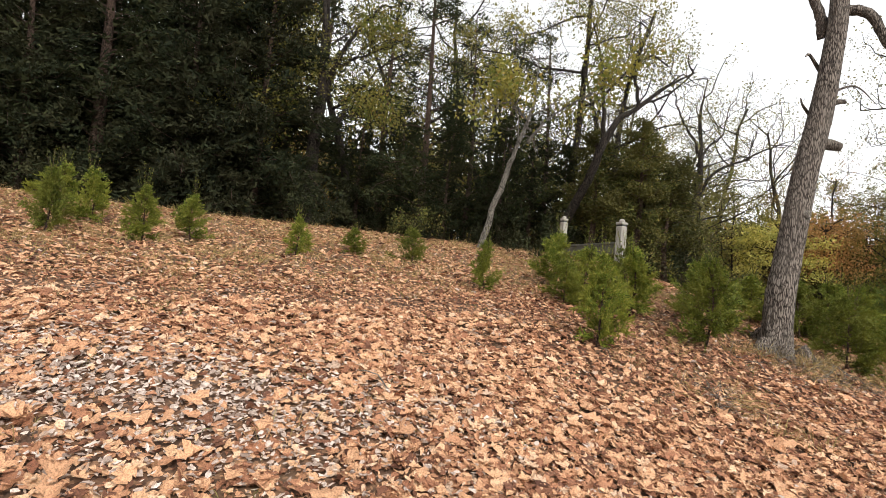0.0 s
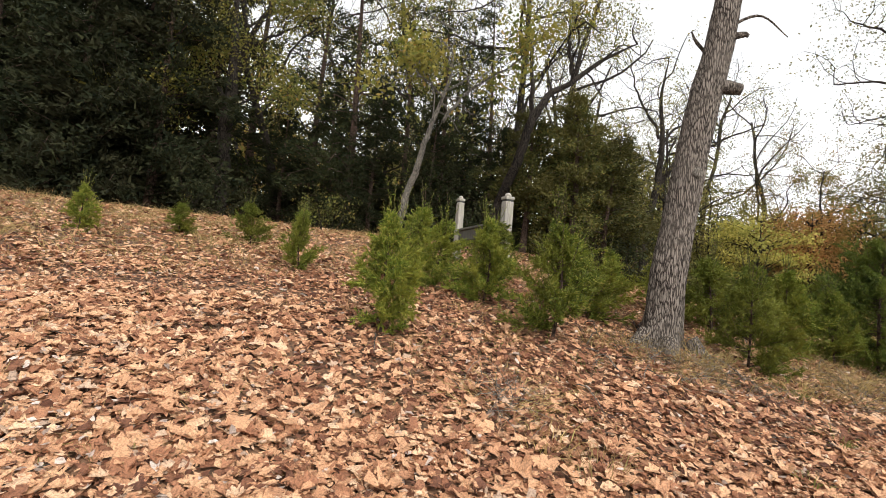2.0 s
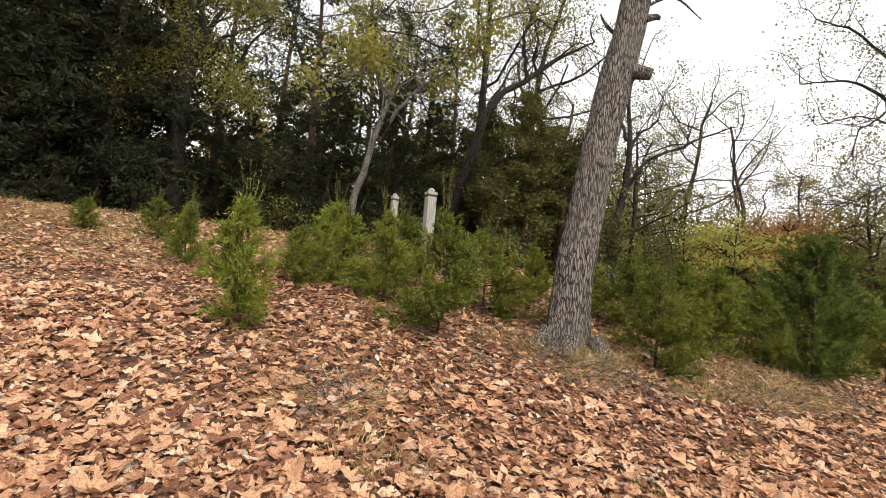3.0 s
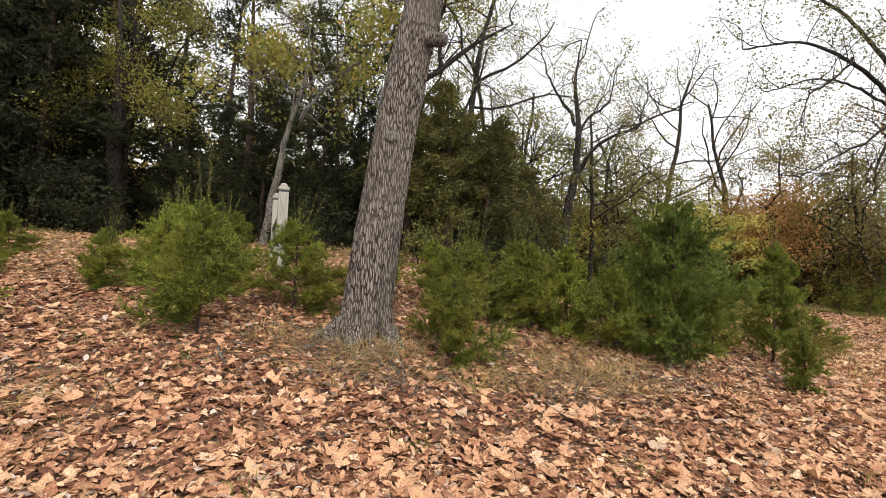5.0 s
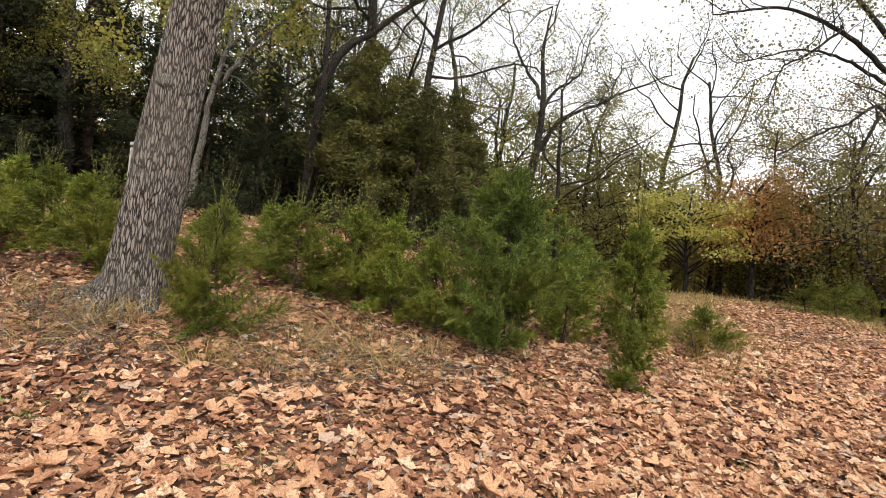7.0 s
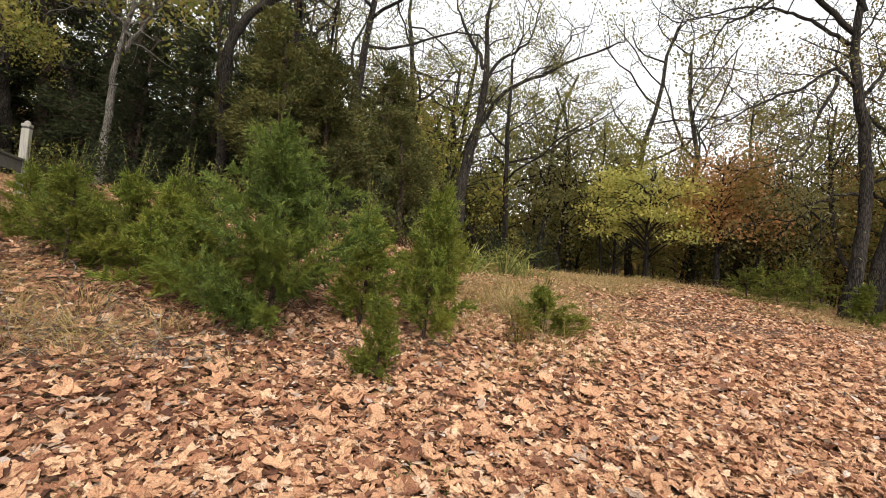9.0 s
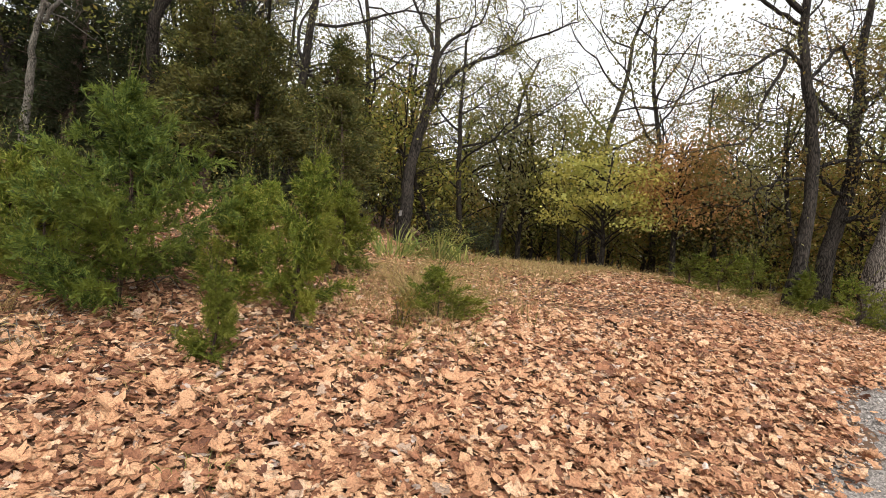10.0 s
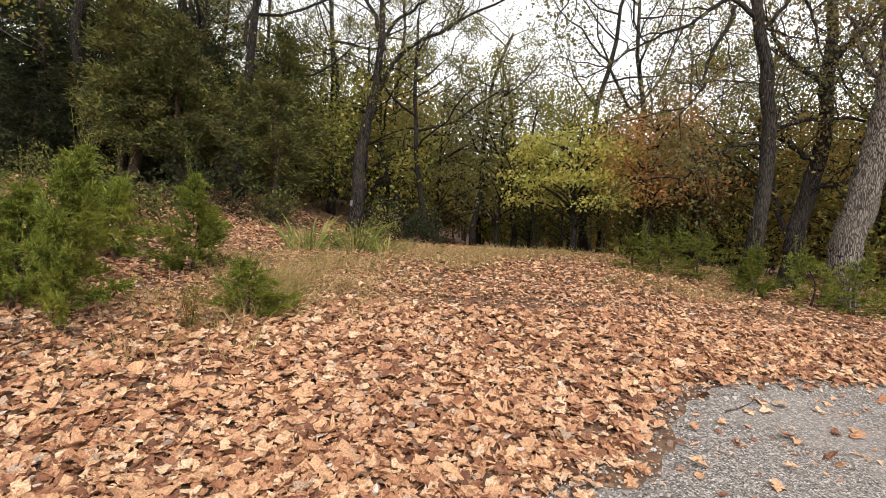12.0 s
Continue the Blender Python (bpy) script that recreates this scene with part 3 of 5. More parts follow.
# ---- weathered gate posts among the young cedars ----
def box(w, d, h, bevel=0.008):
    bm = bmesh.new()
    bmesh.ops.create_cube(bm, size=1, matrix=Matrix.Diagonal((w, d, h, 1)))
    bmesh.ops.bevel(bm, geom=bm.edges[:], offset=bevel, segments=2, affect="EDGES", profile=0.6)
    return bm


def part_bm(name, bm, mat, parent, place, label=""):
    me = bpy.data.meshes.new(name)
    bm.to_mesh(me)
    bm.free()
    me.materials.append(mat)
    ob = part(name, me, parent, label)
    ob.matrix_local = place
    return ob


def ball_cap(r):
    bm = bmesh.new()
    bmesh.ops.create_uvsphere(bm, u_segments=16, v_segments=10, radius=r)
    for v in bm.verts:
        v.co.z *= 0.85
    return bm


def build_gate():
    posts = ((3.54, 8.386, 2.90, 0.13), (2.965, 9.74, 3.04, 0.105))
    turn = math.degrees(math.atan2(9.74 - 8.386, 2.965 - 3.54))
    for x, y, top, w in posts:
        base = z_at(x, y)
        root = new("gate_post")
        root.matrix_world = pose(x, y, base, 0, 0, turn)
        tall = top - base - 0.11
        part_bm("shaft", box(w, w, tall + 0.3, 0.012), M_WOOD, root, pose(0, 0, tall / 2 - 0.15))
        part_bm("band", box(w * 0.92, w * 0.92, 0.03, 0.006), M_RUBBER, root, pose(0, 0, tall + 0.012), "dark band under the cap")
        cap = part_bm("cap", box(w * 1.12, w * 1.12, 0.045, 0.014), M_WOOD, root, pose(0, 0, tall + 0.047))
        part_bm("finial", ball_cap(0.38 * w), M_WOOD, cap, pose(0, 0, 0.038))
        tagged(root, "square weathered grey wooden gate post with ball cap", "post", "gate posts")
    mx, my = (3.54 + 2.965) / 2, (8.386 + 9.74) / 2
    gap = math.hypot(1.354, 0.575)
    for name, z, h in (("gate_rail", 2.38, 0.17),):
        rail = tagged(new("gate_rail"), "dark weathered wooden rail joining two gate posts", "rail")
        rail.matrix_world = pose(mx, my, z, 0, 2, turn)
        part_bm("board", box(gap - 0.12, 0.04, h, 0.006), M_RAIL, rail, pose(0, 0, 0))
        part_bm("board", box(gap - 0.12, 0.09, 0.035, 0.006), M_RAIL, rail, pose(0, 0, h / 2 + 0.018))


build_gate()

# ---- young junipers ----
JUN = [
    juniper_kit(21, 1.0, 0.80, M_JUN, 56, 0.05),
    juniper_kit(22, 1.0, 1.05, M_JUN, 60, 0.03),
    juniper_kit(23, 1.0, 0.66, M_JUN, 54, 0.08),
    juniper_kit(24, 1.6, 1.5, M_JUN_DARK, 120, 0.03, 34, 27, 0.75),
    juniper_kit(25, 1.0, 0.95, M_JUN, 58, 0.13),
    juniper_kit(26, 1.0, 1.0, M_JUN, 36, 0.03, 15, 14),
    juniper_kit(27, 1.35, 0.78, M_JUN, 84, 0.12, 26, 24, 0.85),
]
YOUNG = "young green red cedar growing among fallen leaves"
BUSHES = [
    # x, y, kit, height, widening
    (2.06, 5.42, 2, 1.0, 0.78), (3.67, 6.02, 4, 1.1, 0.84), (2.55, 7.35, 1, 0.8, 1.0), (2.15, 6.95, 1, 0.62, 0.95),
    (1.02, 6.89, 2, 0.66, 0.8), (0.05, 8.2, 1, 0.55, 1.0), (-1.6, 7.2, 2, 0.55, 0.9), (4.95, 8.05, 4, 0.72, 0.8),
    (3.1, 6.95, 0, 0.95, 0.85), (4.2, 6.95, 1, 0.92, 1.0), (2.35, 8.0, 4, 0.85, 1.0), (3.3, 7.55, 1, 0.85, 1.0),
    (-4.38, 6.4, 2, 0.75, 0.8), (-4.45, 7.4, 2, 0.75, 0.9), (-3.35, 6.6, 2, 0.70, 0.9), (-3.0, 7.2, 4, 0.62, 0.9), (-0.9, 8.2, 2, 0.42, 1.3),
    (-6.3, 7.6, 2, 0.8, 0.9), (-5.6, 8.6, 1, 0.7, 0.9),
    (5.82, 6.28, 1, 0.98, 0.8), (6.1, 7.45, 1, 0.92, 1.0), (6.75, 7.6, 1, 0.95, 1.0), (7.15, 7.45, 0, 1.0, 0.9), (6.6, 8.4, 4, 0.9, 1.0), (5.6, 7.9, 4, 0.75, 1.0),
    (8.22, 7.35, 3, 1.06, 0.84), (7.6, 7.3, 1, 0.9, 0.85),
    (9.48, 7.75, 6, 1.0, 0.74), (8.85, 7.85, 6, 0.78, 0.9), (9.3, 6.9, 2, 0.6, 0.85), (9.15, 9.55, 0, 1.05, 0.95), (10.55, 8.55, 1, 0.5, 1.25), (8.4, 9.3, 4, 0.9, 0.9),
    (14.2, 13.3, 5, 0.62, 1.5), (14.6, 13.0, 5, 0.7, 1.4), (15.1, 13.1, 5, 0.72, 1.4), (15.75, 12.7, 2, 0.68, 1.2), (16.35, 12.5, 5, 0.72, 1.3), (16.9, 12.55, 5, 0.75, 1.3), (17.8, 13.0, 5, 0.75, 1.4), (18.6, 13.3, 5, 0.8, 1.4),
]
for n, (x, y, k, h, w) in enumerate(BUSHES):
    label = "large bushy dark green red cedar among fallen leaves" if k == 3 else ("low spreading green cedar beside the leafy drive" if x > 14 else YOUNG)
    put_juniper(JUN[k], x, y, (n * 67) % 360, h, label, wide=w * 1.15)

# ---- the woods ----
rng_w = np.random.default_rng(5)
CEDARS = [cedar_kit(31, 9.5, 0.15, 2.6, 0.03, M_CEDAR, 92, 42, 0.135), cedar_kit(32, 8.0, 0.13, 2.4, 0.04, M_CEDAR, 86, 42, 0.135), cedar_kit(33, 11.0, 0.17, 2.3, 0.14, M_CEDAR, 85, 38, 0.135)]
OPEN = [cedar_kit(36, 10.0, 0.14, 2.7, 0.16, M_CEDAR_OPEN, 58, 10, 0.12, 12, 0.09), cedar_kit(37, 9.0, 0.12, 2.4, 0.2, M_CEDAR_OPEN, 50, 10, 0.12, 12, 0.09)]
OLIVE = [cedar_kit(34, 5.2, 0.15, 1.9, 0.36, M_CEDAR_OLIVE, 46, 13, 0.10, 26, 0.085), cedar_kit(35, 4.6, 0.12, 1.8, 0.40, M_CEDAR_OLIVE, 42, 13, 0.10, 26, 0.085)]
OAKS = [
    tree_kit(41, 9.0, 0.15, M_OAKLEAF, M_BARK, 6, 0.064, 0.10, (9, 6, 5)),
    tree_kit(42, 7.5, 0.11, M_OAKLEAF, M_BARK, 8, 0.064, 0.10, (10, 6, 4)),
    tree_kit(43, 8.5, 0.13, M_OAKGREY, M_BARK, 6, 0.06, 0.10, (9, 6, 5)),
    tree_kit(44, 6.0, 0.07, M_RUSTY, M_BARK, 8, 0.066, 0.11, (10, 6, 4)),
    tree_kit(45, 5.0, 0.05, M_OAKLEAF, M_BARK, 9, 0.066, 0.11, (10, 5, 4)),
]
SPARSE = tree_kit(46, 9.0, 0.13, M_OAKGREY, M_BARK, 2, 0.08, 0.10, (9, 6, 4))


def layered_kit(seed, trunk, radius, wide, low, high, flat, mat, clusters=46, per=70, leaf=0.09):
    """A small understory tree: bare stem, then level layers of leaves on thin arching branches."""
    rng = np.random.default_rng(seed)
    bole, wood, tips = Soup(), Soup(), []
    stem = curve_points([(0, 0, -0.1), (0.06, 0.03, trunk * 0.5), (0.0, 0.05, trunk), (0.1, 0.0, high * 0.92)], 14)
    add_tube(bole, stem, radius * np.linspace(1.15, 0.2, 14), 8)
    for k in range(clusters):
        a, r = rng.uniform(0, 6.283), 0.5 * wide * math.sqrt(rng.uniform(0.02, 1))
        top = high - (high - low) * 0.45 * (2 * r / wide) ** 2
        z = low + (top - low) * round(rng.uniform(0, 1) * 4) / 4 + rng.normal(0, 0.06)
        c = np.array([r * math.cos(a), r * math.sin(a), z])
        i = int(np.clip(np.searchsorted(stem[:, 2], z - 0.35 * r - 0.2), 3, 12))
        line = curve_points([stem[i], (stem[i] + c) / 2 + np.array([0, 0, 0.12]), c], 6)
        add_tube(wood, line, np.linspace(radius * 0.3, 0.006, 6), 4)
        for m in range(per):
            p = c + rng.normal(0, 1, 3) * np.array([0.26, 0.26, 0.26 * flat])
            tips.append((p, rng.normal(0, 1, 3) * np.array([1, 1, 0.35])))
    v, f = leaves_on(rng, tips, 1, leaf, 0.02, 0.3)
    return bole.mesh("trunk", M_BARK, True), mesh_of("crown", v, f, mat), wood.mesh("branch_work", M_BARK, True)


YEL = layered_kit(47, 1.5, 0.075, 2.9, 1.35, 3.35, 0.35, M_YELLOW, 56, 110, 0.085)
ORA = layered_kit(48, 1.6, 0.08, 2.6, 1.6, 3.8, 0.7, M_ORANGE, 56, 105, 0.085)
WALL = [layered_kit(81, 1.3, 0.06, 3.2, 0.9, 4.6, 0.9, M_OAKLEAF, 60, 72, 0.09), layered_kit(82, 1.2, 0.06, 3.0, 0.8, 4.0, 0.9, M_RUSTY, 56, 72, 0.09), layered_kit(83, 1.6, 0.07, 3.4, 1.2, 5.2, 0.9, M_OAKGREY, 60, 72, 0.09), layered_kit(84, 1.0, 0.05, 2.8, 0.5, 3.4, 0.9, M_CEDAR_OLIVE, 56, 72, 0.09)]


def shrub_kit(seed, tall, mat, stems=9, per=9, leaf=0.09):
    """A thicket of thin woody stems with scattered leaves."""
    rng = np.random.default_rng(seed)
    wood, tips = Soup(), []
    for k in range(stems):
        a, r = rng.uniform(0, 6.28), rng.uniform(0, 0.5)
        grow(rng, wood, tips, (r * math.cos(a), r * math.sin(a), -0.1), (0.4 * math.cos(a), 0.4 * math.sin(a), 1), tall * rng.uniform(0.6, 1.1), 0.014, 1, 0.6, 0.1, (0, 5, 2))
    v, f = leaves_on(rng, tips, per, leaf, 0.13)
    return wood.mesh("thicket", M_BARK, True), mesh_of("crown", v, f, mat)


# The first thicket shares the cedar foliage darkened for woodland shade.
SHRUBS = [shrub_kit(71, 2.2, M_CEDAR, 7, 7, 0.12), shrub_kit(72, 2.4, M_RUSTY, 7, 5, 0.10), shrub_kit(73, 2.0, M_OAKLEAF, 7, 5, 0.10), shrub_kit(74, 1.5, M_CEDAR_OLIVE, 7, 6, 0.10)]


def put_shrub(k, x, y, turn, size, label, group):
    ob = new("shrub")
    ob.matrix_world = pose(x, y, z_at(x, y), 0, 0, turn) @ Matrix.Diagonal((size, size, size, 1))
    part("thicket", SHRUBS[k][0], ob)
    part("crown", SHRUBS[k][1], ob)
    tagged(ob, label, "shrub", group)


CED = "tall red cedar with drooping boughs, coloured dark for woodland shade"
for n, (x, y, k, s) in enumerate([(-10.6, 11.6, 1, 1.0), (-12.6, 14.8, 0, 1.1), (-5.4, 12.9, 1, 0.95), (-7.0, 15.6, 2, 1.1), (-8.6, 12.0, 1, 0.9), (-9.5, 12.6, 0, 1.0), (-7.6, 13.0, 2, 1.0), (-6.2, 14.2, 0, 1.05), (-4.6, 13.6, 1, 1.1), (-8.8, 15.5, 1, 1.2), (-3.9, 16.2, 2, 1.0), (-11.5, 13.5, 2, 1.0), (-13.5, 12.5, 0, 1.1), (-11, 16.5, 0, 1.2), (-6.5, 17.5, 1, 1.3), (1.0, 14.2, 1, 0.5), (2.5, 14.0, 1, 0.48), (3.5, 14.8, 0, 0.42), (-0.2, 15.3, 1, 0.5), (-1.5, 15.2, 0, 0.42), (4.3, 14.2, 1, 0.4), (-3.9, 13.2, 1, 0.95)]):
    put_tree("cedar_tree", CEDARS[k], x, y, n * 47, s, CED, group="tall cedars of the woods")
for n, (x, y, k, s) in enumerate([(0.35, 14.8, 0, 0.9), (-0.9, 16.4, 1, 1.05), (1.7, 15.4, 1, 0.8), (-3.2, 17.6, 0, 1.1), (2.7, 14.4, 1, 0.72), (4.1, 15.4, 0, 0.72), (3.4, 17.6, 1, 0.85)]):
    put_tree("cedar_tree", OPEN[k], x, y, 30 + n * 59, s, "tall thin-crowned dark cedar with bare lower stem", group="tall cedars of the woods")
OLV = "spreading olive-brown red cedar with dark bare lower stem"
for n, (x, y, k, s) in enumerate([(5.53, 12.3, 0, 0.74), (6.15, 12.9, 1, 0.76), (6.5, 12.4, 1, 0.7), (7.0, 14.8, 0, 0.8), (4.7, 13.0, 1, 0.78), (7.6, 13.6, 1, 0.62)]):
    put_tree("cedar_tree", OLIVE[k], x, y, n * 71, s, OLV, group="olive cedars behind the gate")
OAKL = "slender woodland oak with thinning autumn leaves"
for n, (x, y, k, s) in enumerate([(4.7, 14.6, 2, 1.0), (5.9, 15.0, 2, 0.95), (3.4, 18.5, 1, 1.0), (8.9, 18.3, 1, 0.8), (9.7, 17.2, 1, 0.75), (7.8, 19.5, 2, 0.8), (10.6, 19.0, 2, 0.75), (12.3, 18.3, 4, 0.9), (11.5, 20.5, 2, 0.75), (14.8, 20.0, 3, 0.9), (16.2, 17.5, 3, 0.9), (17.6, 16.0, 1, 0.7), (18.6, 17.0, 3, 1.0), (19.5, 15.2, 1, 0.95), (20.5, 17.5, 3, 1.0), (17.2, 19.0, 4, 1.0), (6.8, 17.8, 2, 0.9), (-1.7, 15.6, 0, 0.9), (0.9, 17.2, 4, 1.3), (2.2, 16.4, 1, 0.95), (-0.4, 18.6, 0, 1.0), (3.0, 19.4, 0, 1.0)]):
    put_tree("oak_tree", OAKS[k], x, y, n * 83, s, OAKL, group="woodland oaks")
put_tree("oak_tree", SPARSE, 13.7, 21.5, 40, 1.0, "tall thin oak with almost bare branches", group="woodland oaks")
put_tree("oak_tree", SPARSE, 15.0, 19.6, 150, 0.85, "tall thin oak with almost bare branches", group="woodland oaks")
put_tree("yellow_maple", YEL, 13.25, 17.3, 30, 1.0, "small spreading tree with bright yellow-green autumn leaves")
put_tree("orange_tree", ORA, 14.95, 17.2, 80, 1.0, "small tree with rusty orange autumn leaves")
put_tree("orange_tree", ORA, 16.2, 19.2, 200, 1.0, "small tree with rusty orange autumn leaves")


def built_tree(name, x, y, trunk, radii, limbs, mat, leaf_mat, label, seed, per_tip=1, leaf=0.08, grown=(4, 3)):
    """A tree with a given stem and main limbs; finer branches grow from them."""
    rng = np.random.default_rng(seed)
    root = new(name)
    root.location = (x, y, z_at(x, y) - 0.1)
    s = Soup()
    pts = curve_points(trunk, 40)
    sway = np.cumsum(rng.normal(0, 0.012, (40, 3)), 0)
    pts = pts + (sway - np.linspace(0, 1, 40)[:, None] * sway[-1]) * np.array([1, 1, 0.3])
    add_tube(s, pts, np.interp(np.linspace(0, 1, 40), np.linspace(0, 1, len(radii)), radii), 14, 1 + 0.06 * rng.normal(size=(40, 14)))
    part("trunk", s.mesh("trunk", mat, True), root)
    fine, tips = Soup(), []
    for knots, r0, r1 in limbs:
        s = Soup()
        q = curve_points(knots, 24)
        sway = np.cumsum(rng.normal(0, 0.022, (24, 3)), 0)
        q = q + (sway - sway[0])
        add_tube(s, q, np.linspace(r0, r1, 24), 8, 1 + 0.05 * rng.normal(size=(24, 8)))
        part("limb", s.mesh("limb", mat, True), root)
        for i in range(5, 24, 2):
            w = (q[i] - q[i - 1]) / np.linalg.norm(q[i] - q[i - 1]) * 0.5 + rng.normal(0, 0.5, 3) + np.array([0, 0, 0.35])
            grow(rng, fine, tips, q[i], w, rng.uniform(0.7, 1.4), max(0.012, r1 * 0.6), 1, 0.7, 0.1, (0, *grown))
    for i in range(24, 40, 3):
        w = (pts[i] - pts[i - 1]) / np.linalg.norm(pts[i] - pts[i - 1]) * 0.6 + rng.normal(0, 0.55, 3) + np.array([0, 0, 0.2])
        grow(rng, fine, tips, pts[i], w, rng.uniform(0.9, 1.7), 0.022, 1, 0.7, 0.1, (0, *grown))
    part("branch_work", fine.mesh("branch_work", mat, True), root)
    v, f = leaves_on(rng, tips, 2 * per_tip, leaf, 0.18, 0.2, seed, -0.2)
    part("crown", mesh_of("crown", v, f, leaf_mat), root)
    return tagged(root, label, "tree")


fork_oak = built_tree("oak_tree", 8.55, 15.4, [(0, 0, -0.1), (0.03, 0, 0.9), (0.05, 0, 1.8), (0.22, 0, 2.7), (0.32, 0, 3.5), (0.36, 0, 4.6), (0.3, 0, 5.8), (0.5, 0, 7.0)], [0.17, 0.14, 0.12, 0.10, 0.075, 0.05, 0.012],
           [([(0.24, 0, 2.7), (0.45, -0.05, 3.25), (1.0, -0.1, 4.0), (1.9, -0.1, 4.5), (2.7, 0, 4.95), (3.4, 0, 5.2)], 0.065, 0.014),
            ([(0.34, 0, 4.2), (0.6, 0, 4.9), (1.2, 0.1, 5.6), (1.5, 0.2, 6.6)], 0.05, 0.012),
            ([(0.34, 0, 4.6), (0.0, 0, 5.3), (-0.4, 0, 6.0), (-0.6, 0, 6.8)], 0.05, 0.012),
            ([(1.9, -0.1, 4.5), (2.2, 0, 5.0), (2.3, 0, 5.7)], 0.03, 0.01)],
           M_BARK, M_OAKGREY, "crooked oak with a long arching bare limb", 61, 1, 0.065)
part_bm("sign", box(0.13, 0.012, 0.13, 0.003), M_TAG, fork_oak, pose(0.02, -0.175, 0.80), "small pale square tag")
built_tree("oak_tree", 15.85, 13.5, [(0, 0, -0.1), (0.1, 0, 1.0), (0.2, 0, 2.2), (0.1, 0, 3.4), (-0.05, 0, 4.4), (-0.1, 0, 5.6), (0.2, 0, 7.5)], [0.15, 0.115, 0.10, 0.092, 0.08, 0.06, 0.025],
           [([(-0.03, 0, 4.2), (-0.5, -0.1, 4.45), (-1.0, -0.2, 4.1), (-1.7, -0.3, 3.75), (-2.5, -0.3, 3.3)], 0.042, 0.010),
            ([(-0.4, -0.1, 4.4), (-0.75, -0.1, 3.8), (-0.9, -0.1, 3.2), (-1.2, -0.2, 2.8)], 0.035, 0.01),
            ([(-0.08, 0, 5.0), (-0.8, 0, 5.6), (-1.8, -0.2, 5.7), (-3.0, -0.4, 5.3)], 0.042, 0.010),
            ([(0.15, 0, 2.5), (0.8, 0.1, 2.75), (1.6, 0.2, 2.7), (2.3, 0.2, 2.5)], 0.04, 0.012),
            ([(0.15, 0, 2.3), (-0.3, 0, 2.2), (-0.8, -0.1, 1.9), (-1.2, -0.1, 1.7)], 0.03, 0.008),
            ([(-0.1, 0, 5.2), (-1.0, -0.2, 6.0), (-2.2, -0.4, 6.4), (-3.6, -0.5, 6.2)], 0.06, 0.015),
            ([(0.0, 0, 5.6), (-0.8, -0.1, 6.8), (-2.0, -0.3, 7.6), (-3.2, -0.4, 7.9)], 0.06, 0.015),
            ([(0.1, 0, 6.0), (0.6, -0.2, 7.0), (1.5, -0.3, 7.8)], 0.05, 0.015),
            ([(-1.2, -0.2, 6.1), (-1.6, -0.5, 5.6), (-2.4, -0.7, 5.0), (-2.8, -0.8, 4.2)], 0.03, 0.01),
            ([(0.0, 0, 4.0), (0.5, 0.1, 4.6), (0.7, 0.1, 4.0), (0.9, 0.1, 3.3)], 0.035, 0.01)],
           M_BARK, M_OAKGREY, "backlit dark straight oak with drooping bare limbs", 62, 1, 0.065, (5, 4))
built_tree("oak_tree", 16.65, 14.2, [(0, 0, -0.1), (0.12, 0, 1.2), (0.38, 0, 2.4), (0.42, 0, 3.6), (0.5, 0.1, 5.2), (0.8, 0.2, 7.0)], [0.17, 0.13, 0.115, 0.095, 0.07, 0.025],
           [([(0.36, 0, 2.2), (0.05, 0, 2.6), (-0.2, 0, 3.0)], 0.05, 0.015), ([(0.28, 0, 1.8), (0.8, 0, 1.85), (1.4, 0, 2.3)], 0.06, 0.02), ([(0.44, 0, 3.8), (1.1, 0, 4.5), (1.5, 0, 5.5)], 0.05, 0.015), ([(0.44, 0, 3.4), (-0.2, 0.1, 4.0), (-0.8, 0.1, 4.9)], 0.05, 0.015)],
           M_BARK, M_RUSTY, "backlit dark leaning oak with yellowing leaves", 63, 2, 0.062)
built_tree("oak_tree", 17.05, 13.3, [(0, 0, -0.2), (0.08, 0, 0.8), (0.3, 0, 2.0), (0.45, 0, 3.2), (0.55, 0.1, 4.6), (0.9, 0.2, 6.5)], [0.25, 0.21, 0.19, 0.17, 0.13, 0.05],
           [([(0.45, 0, 3.3), (0.15, 0, 3.8), (-0.1, 0, 4.5)], 0.07, 0.02), ([(0.5, 0, 3.6), (1.1, 0, 4.2), (1.8, 0, 4.6)], 0.07, 0.02)],
           M_OAKBARK, M_RUSTY, "stout grey-barked oak beside the drive", 64, 2, 0.062)
built_tree("oak_tree", 1.75, 12.4, [(0, 0, -0.1), (0.2, -0.15, 0.7), (0.42, -0.38, 1.7), (0.6, -0.5, 2.4), (0.9, -0.6, 3.4), (0.95, -0.6, 4.6)], [0.085, 0.075, 0.065, 0.05, 0.035, 0.012],
           [([(0.85, -0.6, 2.6), (1.3, -0.7, 3.2), (2.0, -0.9, 3.7), (2.8, -1.0, 4.3)], 0.04, 0.01), ([(0.9, -0.6, 2.9), (0.5, -0.8, 3.3), (-0.2, -1.0, 3.5)], 0.03, 0.01)],
           M_PALEBARK, M_OAKLEAF, "thin pale leaning sapling with yellow-green leaves", 65, 3, 0.1)
